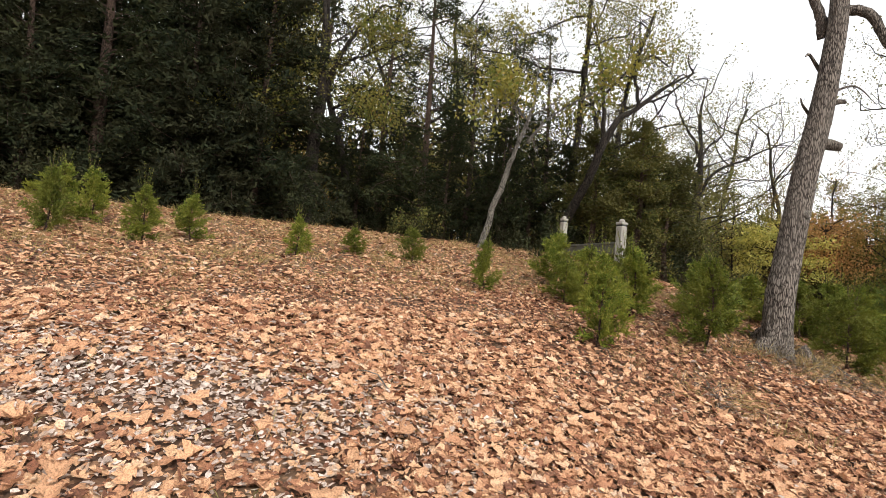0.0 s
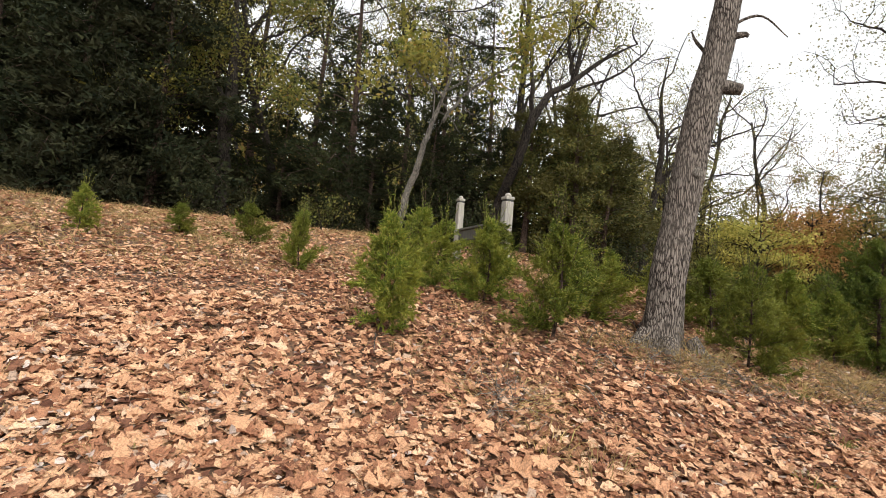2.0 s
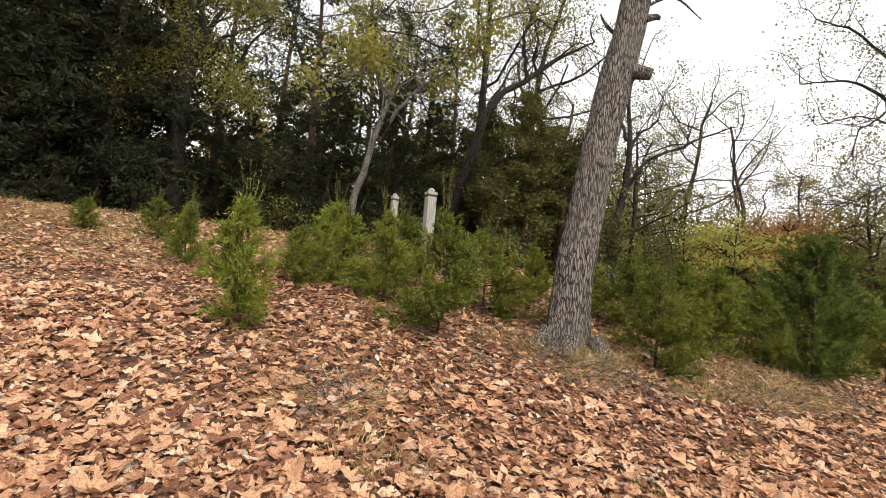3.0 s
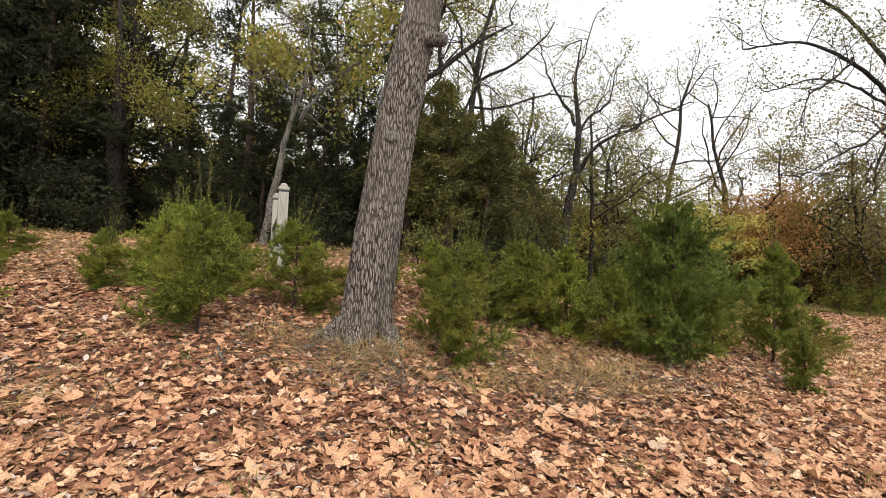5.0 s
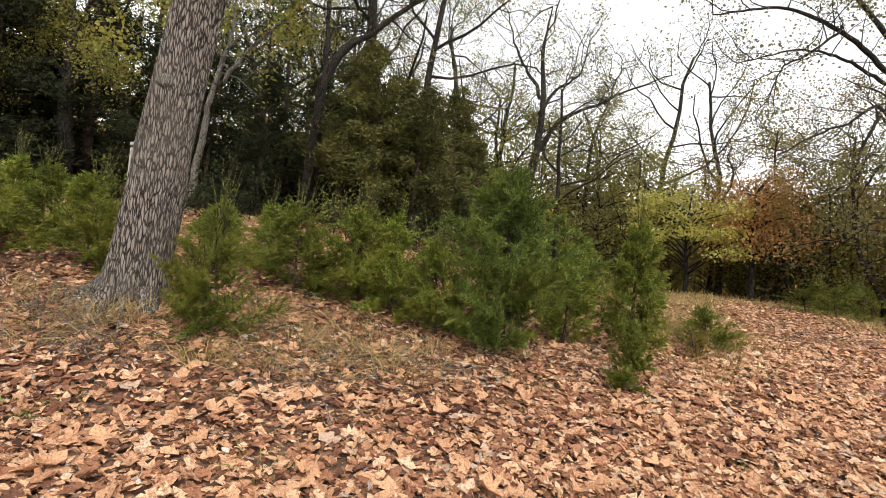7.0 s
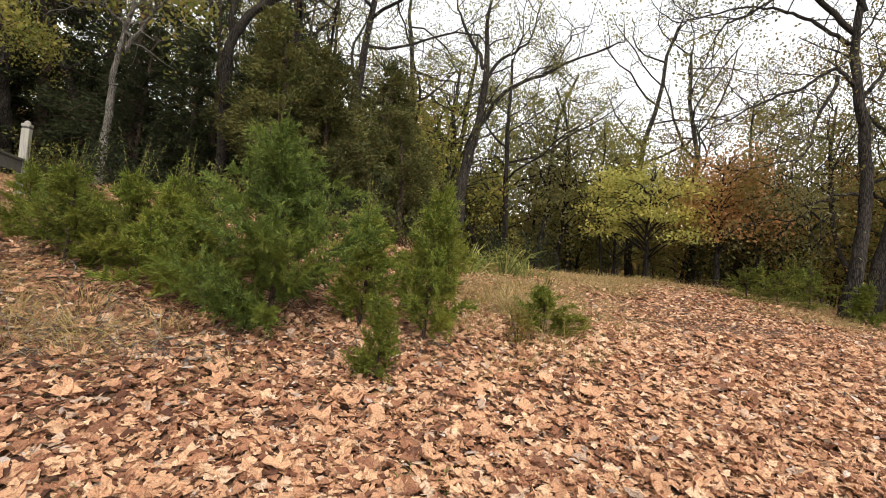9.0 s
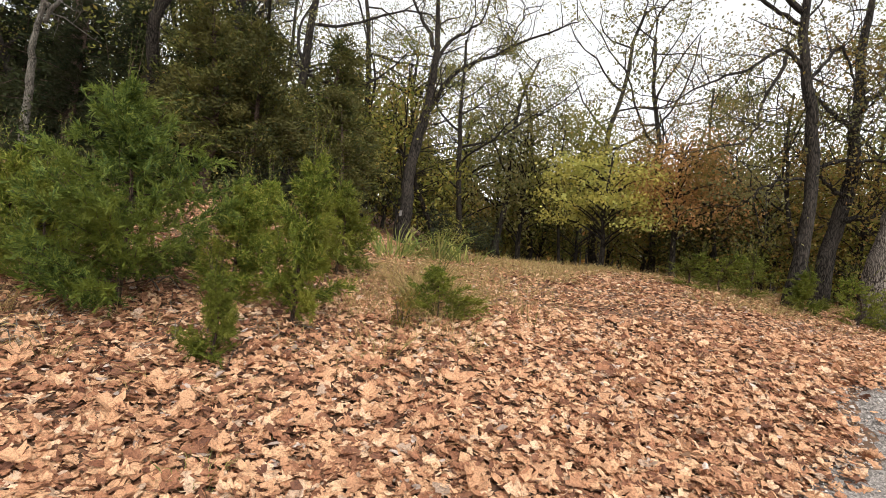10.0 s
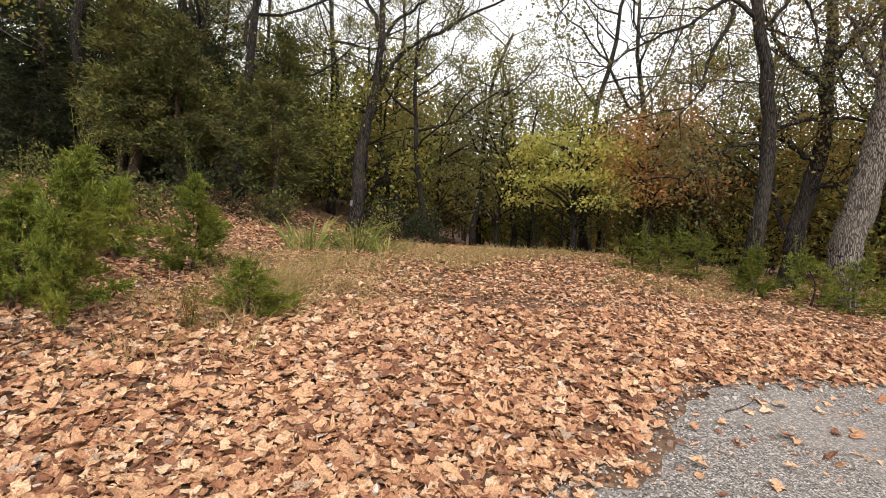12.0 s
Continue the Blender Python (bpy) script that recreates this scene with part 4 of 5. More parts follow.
built_tree("oak_tree", 3.7, 13.5, [(0, 0, -0.1), (0.3, -0.5, 0.9), (0.6, -1.1, 2.0), (0.8, -1.4, 2.8), (1.1, -1.4, 3.4), (1.7, -1.3, 3.9), (2.4, -1.2, 4.5), (3.2, -1.1, 5.0)], [0.14, 0.115, 0.10, 0.085, 0.062, 0.045, 0.015],
           [([(0.82, -1.4, 2.9), (0.8, -1.4, 4.0), (0.75, -1.3, 5.2), (0.4, -1.2, 6.2)], 0.055, 0.015), ([(1.7, -1.3, 3.9), (1.6, -1.2, 5.0), (1.9, -1.2, 6.0)], 0.05, 0.015)],
           M_BARK, M_OAKLEAF, "dark crooked oak with a bent elbow", 66, 3, 0.068)

built_tree("oak_tree", -2.75, 14.3, [(0, 0, -0.1), (0.02, -0.15, 1.2), (0.05, -0.3, 2.4), (0.12, -0.4, 3.3), (0.1, -0.5, 4.6), (0.0, -0.6, 6.5)], [0.20, 0.17, 0.16, 0.14, 0.09, 0.03],
           [([(0.12, -0.4, 3.2), (0.5, -0.5, 4.2), (0.9, -0.6, 5.1), (1.6, -0.7, 6.0)], 0.10, 0.03), ([(0.08, -0.35, 2.9), (-0.5, -0.5, 3.8), (-1.2, -0.6, 4.6)], 0.06, 0.015), ([(0.6, -0.5, 4.4), (1.3, -0.6, 4.8), (2.2, -0.7, 5.2)], 0.05, 0.012), ([(0.1, -0.4, 2.6), (0.8, -0.7, 2.9), (1.5, -0.9, 2.8)], 0.035, 0.01), ([(0.1, -0.4, 2.7), (-0.7, -0.8, 3.0), (-1.3, -1.0, 2.9)], 0.03, 0.01)],
           M_BARK, M_OAKLEAF, "forked dark oak hung with yellow-green leaves", 67, 4, 0.075)

# far woods closing the view
FAR = [tree_kit(51, 8.0, 0.10, M_OAKLEAF, M_BARK, 9, 0.105, 0.17, (8, 4, 4)), tree_kit(52, 7.0, 0.08, M_RUSTY, M_BARK, 9, 0.105, 0.17, (8, 4, 4)), tree_kit(53, 8.0, 0.10, M_OAKGREY, M_BARK, 9, 0.10, 0.17, (8, 4, 4))]


def far_woods():
    n = 0
    for x in np.arange(-24, 40, 3.0):
        for row in range(2):
            px, py = x + rng_w.uniform(-1.2, 1.2), 24.0 + row * 4.6 + rng_w.uniform(-1.2, 1.2) - (2.0 if x > 20 else 0)
            put_tree("woodland_tree", FAR[int(rng_w.integers(3))], px, py, rng_w.uniform(0, 360), rng_w.uniform(0.42, 0.6) if px > 10.5 else rng_w.uniform(0.55, 0.8) if px > 7 else (rng_w.uniform(0.65, 0.85) if px > -1 else rng_w.uniform(0.9, 1.2)), "distant slender tree of the autumn woods", group="far trees")
            n += 1
    spots = [(7.2, 18.6, 0), (8.3, 20.4, 3), (9.4, 19.6, 2), (10.4, 21.2, 0), (11.2, 19.4, 2), (11.9, 21.6, 3), (12.9, 20.4, 0), (14.0, 21.2, 2), (15.2, 20.6, 1), (16.3, 20.8, 1), (16.2, 18.4, 3), (17.4, 18.2, 1), (18.4, 18.9, 0), (18.6, 16.4, 1), (19.6, 17.6, 3), (19.9, 15.6, 0), (20.9, 16.2, 1), (21.6, 18.0, 2), (22.8, 15.4, 1), (23.5, 17.5, 0), (5.4, 19.6, 2), (3.8, 20.2, 3), (2.0, 21.4, 0), (0.2, 20.4, 2), (6.3, 16.8, 3), (8.0, 17.2, 0), (5.0, 17.2, 0), (24.8, 14.6, 3), (-1.0, 21.2, 3), (10.2, 23.0, 1), (13.2, 23.4, 0), (17.8, 21.8, 2), (20.3, 20.4, 0)]
    for n, (x, y, k) in enumerate(spots):
        put_tree("understory_tree", WALL[k], x, y, n * 53, rng_w.uniform(0.9, 1.15) * (1.12 if 8.5 < x < 14 else 1.0), "small leafy tree filling the autumn woods", group="leafy understory")


def wood_depths():
    """The closed depth of the woods behind the single trees: countless leaf masses and stems."""
    rng = np.random.default_rng(55)
    n = 100000
    x = rng.uniform(-45, 70, n)
    y = rng.uniform(31, 44, n) - np.maximum(0, x - 22) * 0.45
    top = 4.6 + 1.2 * np.sin(x * 0.55) + 0.8 * np.sin(x * 1.7 + 1) + np.where(x < 4, 2.5, 0)
    z = height(x, y) + top * rng.uniform(0, 1, n) ** 1.15
    base = np.stack([x, y, z], 1)
    v, f = blades(rng, base, rng.normal(0, 1, (n, 3)), rng.uniform(0.3, 0.65, n), rng.uniform(0.2, 0.4, n))
    tagged(new("wood_depths", mesh_of("wood_depths", v, f, M_RUSTY)), "closed mass of far autumn woods", "woods", kind="stuff")
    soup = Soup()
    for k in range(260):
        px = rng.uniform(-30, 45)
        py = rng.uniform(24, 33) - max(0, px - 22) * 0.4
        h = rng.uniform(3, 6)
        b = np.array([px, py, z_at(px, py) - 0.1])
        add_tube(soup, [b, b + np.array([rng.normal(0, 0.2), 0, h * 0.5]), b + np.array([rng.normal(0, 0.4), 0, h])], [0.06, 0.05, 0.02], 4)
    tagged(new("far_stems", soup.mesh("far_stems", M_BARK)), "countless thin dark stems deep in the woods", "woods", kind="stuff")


wood_depths()
far_woods()


def understory():
    rng = np.random.default_rng(8)
    for k in range(30):
        x = -20 + 44 * (k + rng.uniform()) / 30
        y = (15.5 if x < 3 else (17.5 if x < 8 else 19.6)) + rng.uniform(0, 5.5) - (2.6 if x > 17 else 0)
        kind = 0 if x < 4 and rng.uniform() < 0.75 else int(rng.integers(0, 4))
        put_shrub(kind, x, y, rng.uniform(0, 360), rng.uniform(0.7, 1.15), "dense woody thicket shading the floor of the woods", "undergrowth of the woods")
    for x, y, k, h in ((-2.5, 12.6, 0, 0.55), (0.3, 12.6, 3, 0.6), (3.2, 11.2, 0, 0.5), (5.2, 11.6, 3, 0.6), (6.9, 12.3, 0, 0.6), (8.0, 13.2, 3, 0.6), (7.3, 10.6, 3, 0.55), (9.9, 12.9, 2, 0.4), (9.6, 14.6, 0, 0.42), (10.3, 14.4, 0, 0.36), (-5.5, 12.2, 0, 0.6), (-7.5, 11.6, 0, 0.6), (-9.8, 11.0, 0, 0.7)):
        put_shrub(k, x, y, 90 * x, h, "low dark shrub at the edge of the woods", "shrubs along the wood edge")


understory()


# ---- plants with broad blades, dry grass ----
def grass_tuft(rng, x, y, count, tall, spread, width, lean=0.5):
    a = rng.uniform(0, 2 * np.pi, count)
    r = spread * np.sqrt(rng.uniform(0, 1, count))
    bx, by = x + r * np.cos(a), y + r * np.sin(a)
    base = np.stack([bx, by, height(bx, by) - 0.01], 1)
    out = np.stack([np.cos(a) * lean, np.sin(a) * lean, np.ones(count)], 1) + rng.normal(0, 0.3, (count, 3))
    out /= np.linalg.norm(out, axis=1)[:, None]
    ln = tall * rng.uniform(0.5, 1.2, count)
    side = np.cross(out, rng.normal(size=(count, 3)))
    side /= np.linalg.norm(side, axis=1)[:, None] + 1e-9
    mid = base + out * (ln * 0.55)[:, None]
    tip = mid + (out + np.stack([np.cos(a), np.sin(a), -0.9 * np.ones(count)], 1) * rng.uniform(0.2, 0.9, count)[:, None]) * (ln * 0.45)[:, None]
    w = width * rng.uniform(0.6, 1.3, count)[:, None]
    v = np.stack([base - side * w, base + side * w, mid + side * w * 0.8, tip, mid - side * w * 0.8], 1).reshape(-1, 3)
    i = np.arange(count)[:, None] * 5
    f = (i + np.array([[0, 1, 2, 4]])).tolist() + (i + np.array([[4, 2, 3]])).tolist()
    return v, f


def soup_add(soup, vf):
    v, f = vf
    soup.v.append(v)
    soup.f.extend([[i + soup.n for i in q] for q in f])
    soup.n += len(v)


def build_grass():
    rng = np.random.default_rng(17)
    tufts = [(3.45, 3.95, 0.26), (3.2, 4.15, 0.2), (4.55, 6.15, 0.3), (5.2, 6.05, 0.35), (5.45, 6.2, 0.4), (5.05, 6.0, 0.3), (2.3, 5.2, 0.2), (4.2, 6.2, 0.25), (6.1, 5.9, 0.3), (6.6, 6.5, 0.35), (6.9, 6.3, 0.3), (7.2, 6.6, 0.35), (6.4, 6.0, 0.25), (7.6, 6.9, 0.3), (5.0, 5.6, 0.2), (8.4, 6.6, 0.25), (6.2, 6.7, 0.35), (6.9, 6.9, 0.35), (7.4, 6.4, 0.3), (2.9, 6.4, 0.2)]
    for x, y, h in tufts:
        s = Soup()
        soup_add(s, grass_tuft(rng, x, y, 64, h, 0.16, 0.0024))
        tagged(new("grass_tuft", s.mesh("grass_tuft", M_GRASS)), "tuft of dry straw-coloured grass among leaves", "grass", "dry grass tufts", "stuff")
    for x, y, h in ((4.75, 6.0, 0.30), (5.0, 5.75, 0.26), (5.45, 5.85, 0.32), (6.5, 6.1, 0.34), (6.9, 6.2, 0.34), (7.25, 6.45, 0.36), (7.6, 6.6, 0.3), (2.95, 4.68, 0.28), (3.1, 4.8, 0.24)):
        s = Soup()
        soup_add(s, grass_tuft(rng, x, y, 110, h, 0.3, 0.0026, 1.6))
        tagged(new("grass_mat", s.mesh("grass_mat", M_GRASS)), "flattened mat of dead straw on the bank", "grass", "straw mats", "stuff")
    s = Soup()
    for k in range(900):
        x = rng.uniform(-9, 13)
        y = 0.33 / 0.944 * x + rng.uniform(3.2, 11)
        soup_add(s, grass_tuft(rng, x, y, 16, rng.uniform(0.08, 0.2), 0.18, 0.002))
    for k in range(1100):
        x = rng.uniform(-9, 4.5)
        y = 0.35 * x + rng.uniform(6.2, 12.5)
        soup_add(s, grass_tuft(rng, x, y, 20, rng.uniform(0.10, 0.30), 0.22, 0.0026, 0.7))
    for k in range(380):
        x = rng.uniform(9, 15.5)
        y = rng.uniform(11.3, 15.5) if x > 11 else rng.uniform(9.5, 14.5)
        if 11.0 < x - (y - 9) * 0.35 < 12.8:
            continue
        soup_add(s, grass_tuft(rng, x, y, 44, rng.uniform(0.12, 0.30), 0.28, 0.0026))
    for k in range(110):
        x, y = rng.normal(4.6, 1.3), rng.normal(8.6, 0.7)
        soup_add(s, grass_tuft(rng, x, y, 22, rng.uniform(0.12, 0.3), 0.2, 0.0024, 0.7))
    for k in range(110):
        q, e = rng.normal(8.2, 1.9), rng.normal(4.3, 0.5)
        soup_add(s, grass_tuft(rng, 0.944 * q - 0.33 * e, 0.33 * q + 0.944 * e, 34, rng.uniform(0.12, 0.3), 0.22, 0.0022, 1.5))
    for k in range(240):
        x, y = rng.uniform(12.5, 20), rng.uniform(13.6, 16.5)
        soup_add(s, grass_tuft(rng, x, y, 22, rng.uniform(0.14, 0.34), 0.3, 0.003))
    for k in range(30):
        a, r = rng.uniform(0, 6.28), rng.uniform(0.35, 0.9)
        soup_add(s, grass_tuft(rng, 5.06 + r * math.cos(a), 6.5 + r * math.sin(a), 26, rng.uniform(0.1, 0.26), 0.16, 0.0022, 1.2))
    for k in range(75):
        x, y = rng.normal(10.2, 0.55), rng.normal(9.6, 0.8)
        soup_add(s, grass_tuft(rng, x, y, 30, rng.uniform(0.18, 0.42), 0.2, 0.0026, 0.5))
    tagged(new("dry_grass", s.mesh("dry_grass", M_GRASS)), "thin dry straw-coloured grass over the leafy bank", "grass", kind="stuff")
    s = Soup()
    for k in range(150):
        x = rng.uniform(-6, 13)
        y = 0.33 / 0.944 * x + rng.uniform(2.6, 8)
        soup_add(s, grass_tuft(rng, x, y, 12, rng.uniform(0.05, 0.12), 0.10, 0.0028))
    for x, y in ((5.6, 4.9), (5.75, 5.0), (3.9, 5.6), (4.9, 4.2), (5.9, 5.8), (6.05, 5.9), (7.0, 4.9), (-2.2, 4.4), (-2.0, 4.5), (8.6, 5.2), (9.9, 5.9)):
        soup_add(s, grass_tuft(rng, x, y, 40, 0.14, 0.14, 0.003))
    tagged(new("green_grass", s.mesh("green_grass", M_GRASSG)), "small sprigs of yellow-green grass between fallen leaves", "grass", kind="stuff")
    for x, y, h, n, mat, lab in ((9.25, 12.0, 0.75, 80, M_GRASSG, "clump of broad-bladed green grass at the drive edge"), (9.9, 12.4, 0.75, 80, M_GRASSG, "clump of broad-bladed green grass at the drive edge"), (10.35, 12.5, 0.55, 40, M_GRASSG, "clump of broad-bladed green grass at the drive edge"), (10.55, 8.8, 0.42, 160, M_GRASSG, "fine yellow-green grass clump behind a seedling"), (10.3, 9.3, 0.45, 160, M_GRASS, "tall fine dry grass beside the drive"), (10.0, 9.8, 0.45, 160, M_GRASS, "tall fine dry grass beside the drive")):
        s = Soup()
        soup_add(s, grass_tuft(rng, x, y, n, h, 0.28, 0.012 if n < 100 else 0.003, 0.6))
        tagged(new("grass_clump", s.mesh("grass_clump", mat)), lab, "grass", kind="stuff")


build_grass()


# ---- fallen leaves ----
HALF = np.array([(0, 0.0), (0.20, 0.20), (0.30, 0.24), (0.36, 0.12), (0.46, 0.36), (0.57, 0.40), (0.63, 0.17), (0.78, 0.28), (1.0, 0.0)])


def leaf_shape(rng):
    """One deeply lobed oak leaf, curled; the midrib is shared by its two halves."""
    n = len(HALF)
    up = HALF.copy()
    up[1:-1] *= rng.uniform(0.82, 1.18, (n - 2, 2))
    dn = HALF[1:-1].copy() * rng.uniform(0.82, 1.18, (n - 2, 2))
    dn[:, 1] *= -1
    rib = np.array([(0.36, 0.0), (0.64, 0.0)])
    xy = np.concatenate([up, dn, rib])
    xy[:, 0] -= 0.5
    c1, c2, c3 = rng.uniform(-0.9, 1.6), rng.uniform(-0.6, 0.9), rng.uniform(-0.8, 0.8)
    z = rng.normal(0, 0.03, len(xy)) + c1 * xy[:, 1] ** 2 * 1.6 + c2 * xy[:, 0] ** 2 + c3 * xy[:, 0] * xy[:, 1]
    v = np.column_stack([xy, z])
    a, b = 2 * n - 2, 2 * n - 1
    low = lambda k: n - 1 + k
    faces = [[0, 1, 2, 3, a], [a, 3, 4, 5, 6, b], [b, 6, 7, n - 1]]
    faces += [[a, low(3), low(2), low(1), 0], [b, low(6), low(5), low(4), low(3), a], [n - 1, low(7), low(6), b]]
    return v, faces


def scrap_shape(rng):
    """A torn, folded bit of leaf: two halves bent along a crease."""
    y1, y2, x1, x2 = rng.uniform(0.12, 0.36, 4)
    fold = rng.uniform(-0.12, 0.3)
    v = np.array([(-0.5, 0, 0), (0.5, 0, rng.uniform(-0.1, 0.15)), (x1, y1, fold), (x1 - 0.45, y1 * 0.8, fold * 0.7), (x2 - 0.35, -y2, fold), (x2 + 0.05, -y2 * 0.7, fold * 0.6), (0.02, 0.0, rng.uniform(-0.02, 0.12))])
    return v, [[0, 6, 1, 2, 3], [1, 6, 0, 4, 5]]


def strew(rng, x, y, size, tilt, lift):
    """Turned and tilted frames for leaves lying on the ground."""
    n = len(x)
    e = 0.05
    nx = -(height(x + e, y) - height(x - e, y)) / (2 * e)
    ny = -(height(x, y + e) - height(x, y - e)) / (2 * e)
    up = np.stack([nx, ny, np.ones(n)], 1) + rng.normal(0, 1, (n, 3)) * tilt[:, None]
    up /= np.linalg.norm(up, axis=1)[:, None]
    a = rng.uniform(0, 2 * np.pi, n)
    fwd = np.stack([np.cos(a), np.sin(a), np.zeros(n)], 1)
    fwd -= up * (fwd * up).sum(1)[:, None]
    fwd /= np.linalg.norm(fwd, axis=1)[:, None]
    side = np.cross(up, fwd)
    pos = np.stack([x, y, height(x, y) + lift], 1)
    return pos, np.stack([fwd, side, up], 1) * size[:, None, None]


def cover(x, y):
    """How thickly leaves lie: thin on the gravel, patchy on the bank."""
    s, d = along(x, y)
    edge = hermite(ROAD_EDGE, s) + 0.35 * np.sin(s * 1.7) * 0.4
    on_bank = ease(-0.45, 0.02, d - edge) ** 1.7
    straw = np.exp(-(((s - 8.2) / 2.6) ** 2 + ((d - 4.3) / 0.75) ** 2))
    grassy = (1 - 0.3 * straw) * 1.0 - 0.35 * ease(0.1, 0.6, np.sin(x * 1.1 + 0.6 * np.sin(y * 1.3)) * np.sin(y * 1.4 + 0.5))
    return np.maximum(on_bank * grassy, 0.035)


def grey_patch(x, y):
    return np.exp(-(((x + 1.5) / 1.5) ** 2 + ((y - 3.3) / 0.62) ** 2))


def litter(name, mat, count, seed, srange, drange, lobed, sizes, label, chance=None):
    rng = np.random.default_rng(seed)
    s, d = rng.uniform(*srange, count), rng.uniform(*drange, count)
    x, y = 0.944 * s - 0.33 * d, 0.33 * s + 0.944 * d
    keep = rng.uniform(0, 1, count) < cover(x, y) * (chance(x, y) if chance else 1)
    x, y = x[keep], y[keep]
    n = len(x)
    size = sizes[0] + (sizes[1] - sizes[0]) * rng.beta(1.6, 2.2, n)
    pos, turn = strew(rng, x, y, size, np.abs(rng.normal(0, 0.26, n)), rng.uniform(0.006, 0.05, n))
    vs, fs, at = [], [], 0
    kinds = [leaf_shape(rng) if lobed else scrap_shape(rng) for _ in range(14)]
    pick = rng.integers(0, len(kinds), n)
    for k, (v, f) in enumerate(kinds):
        sel = pick == k
        m = int(sel.sum())
        w = pos[sel][:, None] + np.einsum("vi,nij->nvj", v, turn[sel])
        vs.append(w.reshape(-1, 3))
        for face in f:
            fs.extend((np.arange(m)[:, None] * len(v) + at + np.array(face)[None]).tolist())
        at += m * len(v)
    ob = new(name, mesh_of(name, np.concatenate(vs), fs, mat))
    tagged(ob, label, "leaves", kind="stuff")
    return ob


def shaded_bank(x, y):
    """The steep stretch below the young cedars, where fewer fresh leaves settle."""
    s, d = along(x, y)
    return ease(1.7, 3.3, d) * ease(1.5, 5.0, s) * (1 - ease(9.5, 12.0, s))


litter_ob = litter("leaf_litter", M_LEAF, 68000, 91, (-7, 21), (1.0, 5.2), True, (0.05, 0.155), "thick carpet of tan and orange fallen oak leaves", lambda x, y: (1 - 0.85 * grey_patch(x, y)) * (1 - 0.74 * shaded_bank(x, y)))
litter("leaf_litter", M_LEAFD, 36000, 92, (-7, 21), (1.0, 6.6), False, (0.05, 0.12), "dark brown older fallen leaves beneath the carpet", lambda x, y: 0.1 + 0.9 * shaded_bank(x, y) - 0.06 * ease(10.5, 12.5, along(x, y)[0]))
litter("leaf_litter", M_LEAF, 115000, 96, (-7, 21), (1.0, 6.2), False, (0.02, 0.08), "small crumbled tan leaf pieces among larger leaves", lambda x, y: (1 - 0.6 * shaded_bank(x, y)) * (1 - 0.8 * grey_patch(x, y)))
litter("leaf_litter", M_LEAFR, 90000, 88, (-7, 21), (1.0, 6.6), False, (0.02, 0.075), "red-brown crumpled leaf pieces on the shaded bank", lambda x, y: (0.3 + 0.7 * shaded_bank(x, y) - 0.25 * ease(10.5, 12.5, along(x, y)[0])) * (1 - 0.8 * grey_patch(x, y)))
litter("leaf_litter", M_LEAFG, 5000, 89, (-7, 21), (1.0, 6.5), False, (0.03, 0.09), "scattered pale weathered leaves among tan ones")
litter("leaf_litter", M_LEAFG, 75000, 93, (-6, 3), (1.6, 5.8), False, (0.02, 0.07), "grey weathered fallen leaves in a thin patch", grey_patch)
litter("leaf_litter", M_LEAF, 85000, 94, (-12, 24), (5.6, 13), False, (0.04, 0.13), "tan fallen leaves spread towards the woods", lambda x, y: (1 - 0.6 * np.exp(-(((x - 4.5) / 3) ** 2 + ((y - 8.6) / 1.2) ** 2))) * (1 - 0.45 * ease(7.0, 9.5, along(x, y)[1]) * (x < 5)))
litter("leaf_litter", M_LEAFD, 26000, 95, (-20, 26), (5.4, 20), False, (0.05, 0.14), "brown fallen leaves under the trees")


def single_leaves():
    """The leaves lying nearest to the lane, each on its own."""
    rng = np.random.default_rng(96)
    shapes = []
    for k in range(12):
        v, f = leaf_shape(rng)
        shapes.append(mesh_of("leaf", v, f, M_LEAF))
    for k in range(280):
        s, d = rng.uniform(-1.5, 17), rng.uniform(2.0, 3.6)
        x, y = 0.944 * s - 0.33 * d, 0.33 * s + 0.944 * d
        if cover(x, y) < rng.uniform(0.1, 0.6):
            continue
        pos, turn = strew(rng, np.array([x]), np.array([y]), np.array([rng.uniform(0.12, 0.2)]), np.array([0.2]), np.array([rng.uniform(0.035, 0.055)]))
        m = Matrix(turn[0].T.tolist()).to_4x4()
        m.translation = pos[0].tolist()
        ob = new("leaf", shapes[k % 12])
        ob.parent = litter_ob
        ob.matrix_world = m


def stones():
    rng = np.random.default_rng(97)
    n = 9000
    s, q = rng.uniform(13.2, 20, n), rng.uniform(0, 1, n)
    d = hermite(ROAD_EDGE, s) - 0.02 - 3.6 * q**2.2
    x, y = 0.944 * s - 0.33 * d, 0.33 * s + 0.944 * d
    size = rng.uniform(0.004, 0.015, n) * (1 + (rng.uniform(0, 1, n) < 0.03))
    base = np.array([(1, 0, 0), (-0.5, 0.8, 0), (-0.6, -0.7, 0), (0.3, 0.2, 0.7), (-0.3, -0.1, 0.6)])
    pos, turn = strew(rng, x, y, size, np.full(n, 0.2), np.full(n, 0.014))
    w = pos[:, None] + np.einsum("vi,nij->nvj", base, turn)
    f = [[0, 1, 3], [1, 4, 3], [1, 2, 4], [2, 0, 3], [2, 3, 4]]
    fs = []
    for face in f:
        fs.extend((np.arange(n)[:, None] * 5 + np.array(face)[None]).tolist())
    tagged(new("gravel_stones", mesh_of("gravel_stones", w.reshape(-1, 3), fs, M_STONE)), "loose grey gravel stones on the lane", "gravel", kind="stuff")


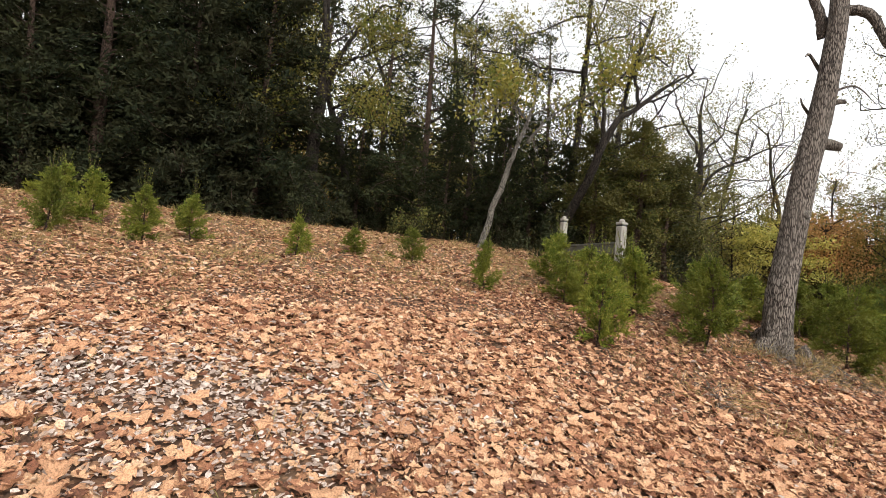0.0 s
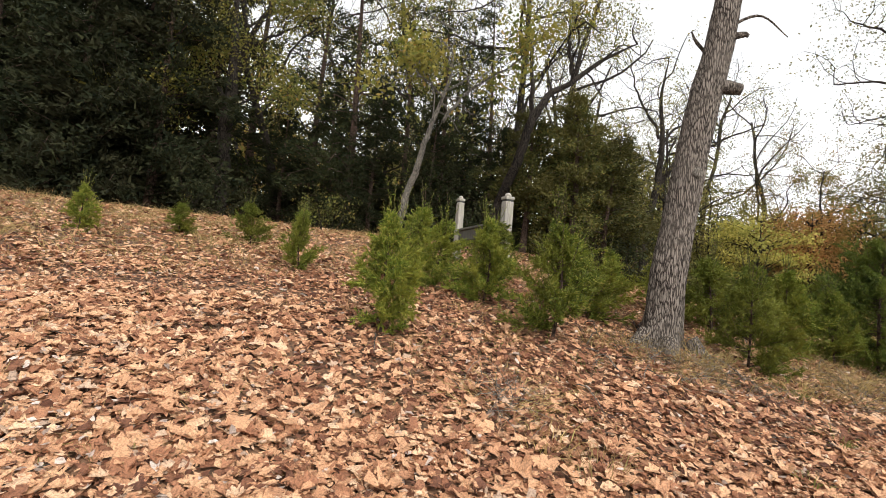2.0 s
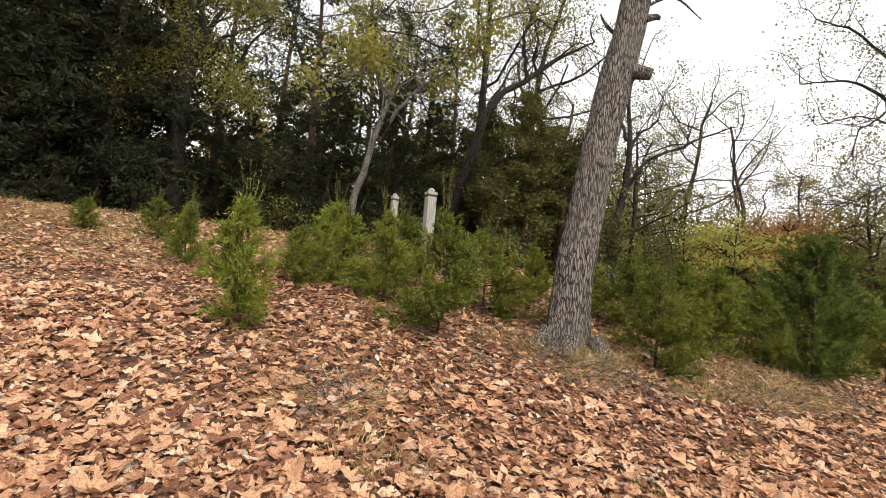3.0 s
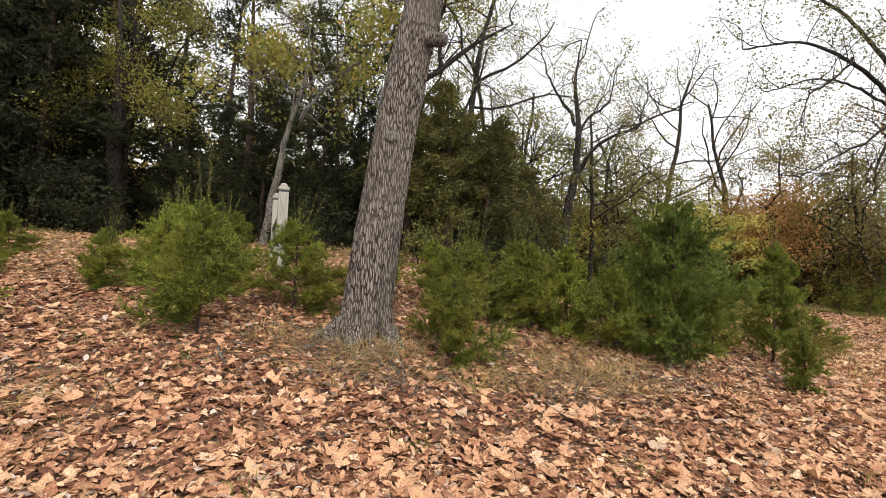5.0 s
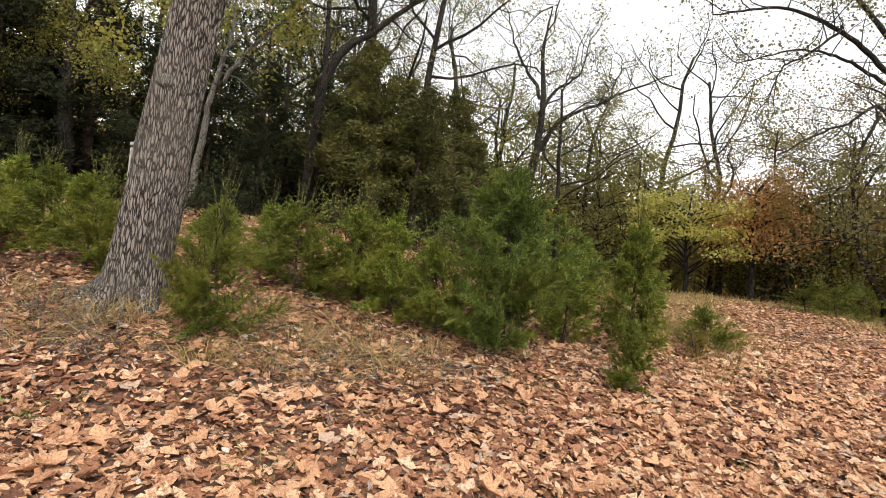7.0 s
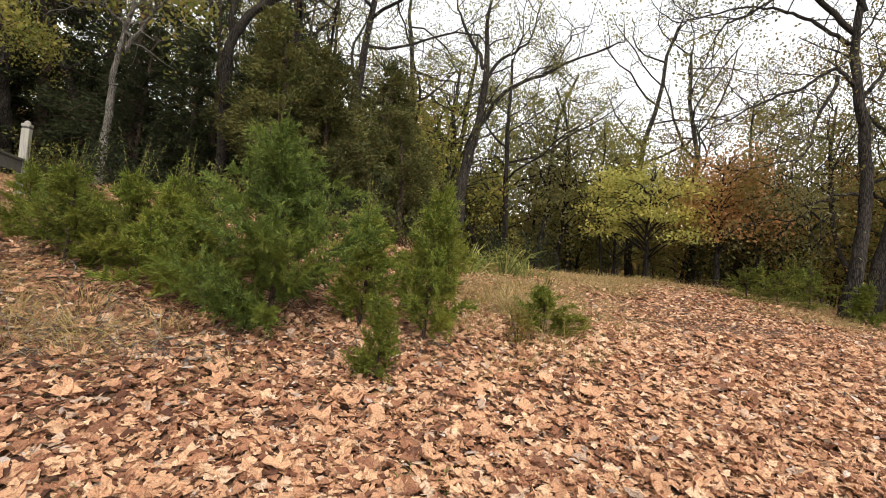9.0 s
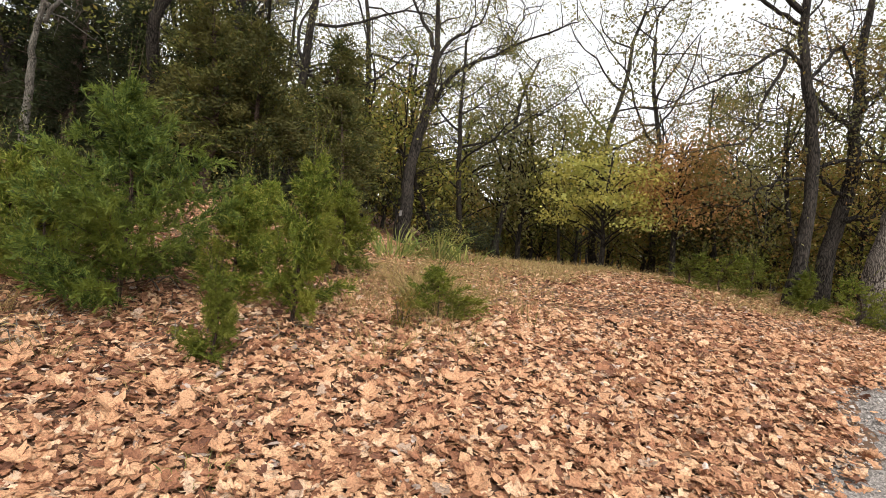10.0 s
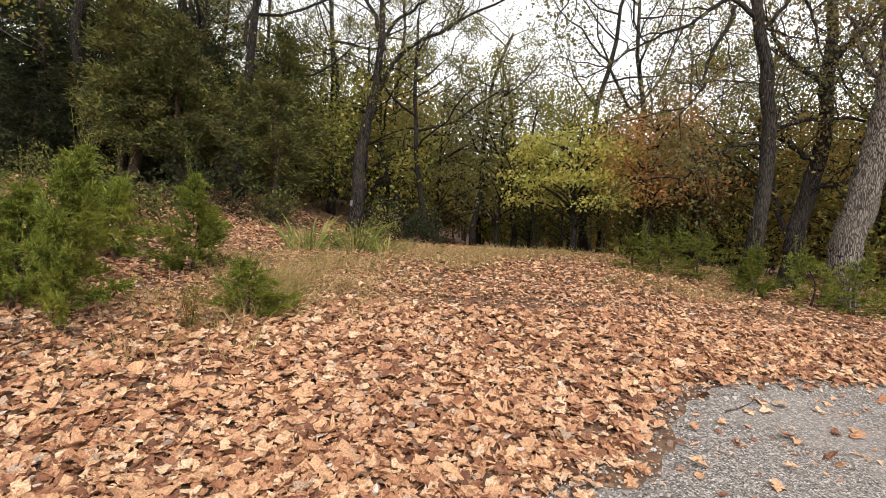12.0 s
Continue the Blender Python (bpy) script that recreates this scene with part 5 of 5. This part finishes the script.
def twigs():
    rng = np.random.default_rng(98)
    for k in range(70):
        x, y = (rng.uniform(3.8, 8.4), 0) if k < 46 else (rng.uniform(-2, 15), 0)
        y = 0.35 * x + (rng.uniform(4.0, 5.2) if k < 46 else rng.uniform(2.8, 5))
        a, ln = rng.uniform(0, 6.28), rng.uniform(0.15, 0.55)
        pts = []
        for t in np.linspace(0, 1, 6):
            px, py = x + math.cos(a) * ln * t + rng.normal(0, 0.012), y + math.sin(a) * ln * t + rng.normal(0, 0.012)
            pts.append((px, py, z_at(px, py) + 0.03 + 0.10 * math.sin(t * 3.0) * (k % 3 == 0)))
        s = Soup()
        add_tube(s, pts, np.linspace(0.007, 0.003, 6), 5)
        tagged(new("twig", s.mesh("twig", M_PALEBARK, True)), "thin dead twig lying on fallen leaves", "twig", "dead twigs on the bank")


def dead_stems():
    """Tangled grey stems of last year's weeds, lying below the oak and the young cedars."""
    rng = np.random.default_rng(101)
    for x, y, n, r in ((5.0, 5.9, 60, 0.32), (5.45, 5.7, 45, 0.3), (4.6, 6.15, 40, 0.3), (6.7, 6.05, 50, 0.4), (7.3, 6.4, 55, 0.45), (8.0, 6.6, 30, 0.4), (9.2, 7.3, 35, 0.4), (3.0, 4.7, 40, 0.25)):
        s = Soup()
        for k in range(n):
            px, py = rng.normal(x, r * 0.6), rng.normal(y, r * 0.6)
            a, ln, up = rng.uniform(0, 6.283), rng.uniform(0.14, 0.42), rng.uniform(0.02, 0.16)
            line = []
            for t in (0, 0.3, 0.65, 1.0):
                qx, qy = px + math.cos(a) * ln * t, py + math.sin(a) * ln * t
                line.append((qx, qy, z_at(qx, qy) + 0.02 + up * math.sin(2.6 * t)))
                a += rng.normal(0, 0.3)
            add_tube(s, line, np.linspace(0.0035, 0.0014, 4), 3)
        tagged(new("dead_stems", s.mesh("dead_stems", M_PALEBARK)), "tangle of grey dead weed stems on the bank", "weeds", "dead weeds", "stuff")


def seedling():
    rng = np.random.default_rng(99)
    x, y = 10.3, 8.15
    s = Soup()
    for k in range(7):
        a = rng.uniform(0, 6.28)
        add_tube(s, [(x, y, z_at(x, y) - 0.02), (x + 0.05 * math.cos(a), y + 0.05 * math.sin(a), z_at(x, y) + 0.18), (x + 0.09 * math.cos(a), y + 0.09 * math.sin(a), z_at(x, y) + rng.uniform(0.25, 0.38))], [0.004, 0.003, 0.0015], 4)
    root = tagged(new("seedling"), "small brown-leaved seedling among fallen leaves", "plant")
    part("stem", s.mesh("stem", M_CEDARBARK), root)
    n = 320
    b = np.stack([x + rng.normal(0, 0.06, n), y + rng.normal(0, 0.06, n), z_at(x, y) + rng.uniform(0.06, 0.36, n)], 1)
    v, f = blades(rng, b, rng.normal(0, 1, (n, 3)) + np.array([0, 0, 0.8]), rng.uniform(0.03, 0.06, n), rng.uniform(0.008, 0.016, n))
    part("foliage", mesh_of("foliage", v, f, M_RUSTY), root)


seedling()
dead_stems()
stones()
twigs()
single_leaves()
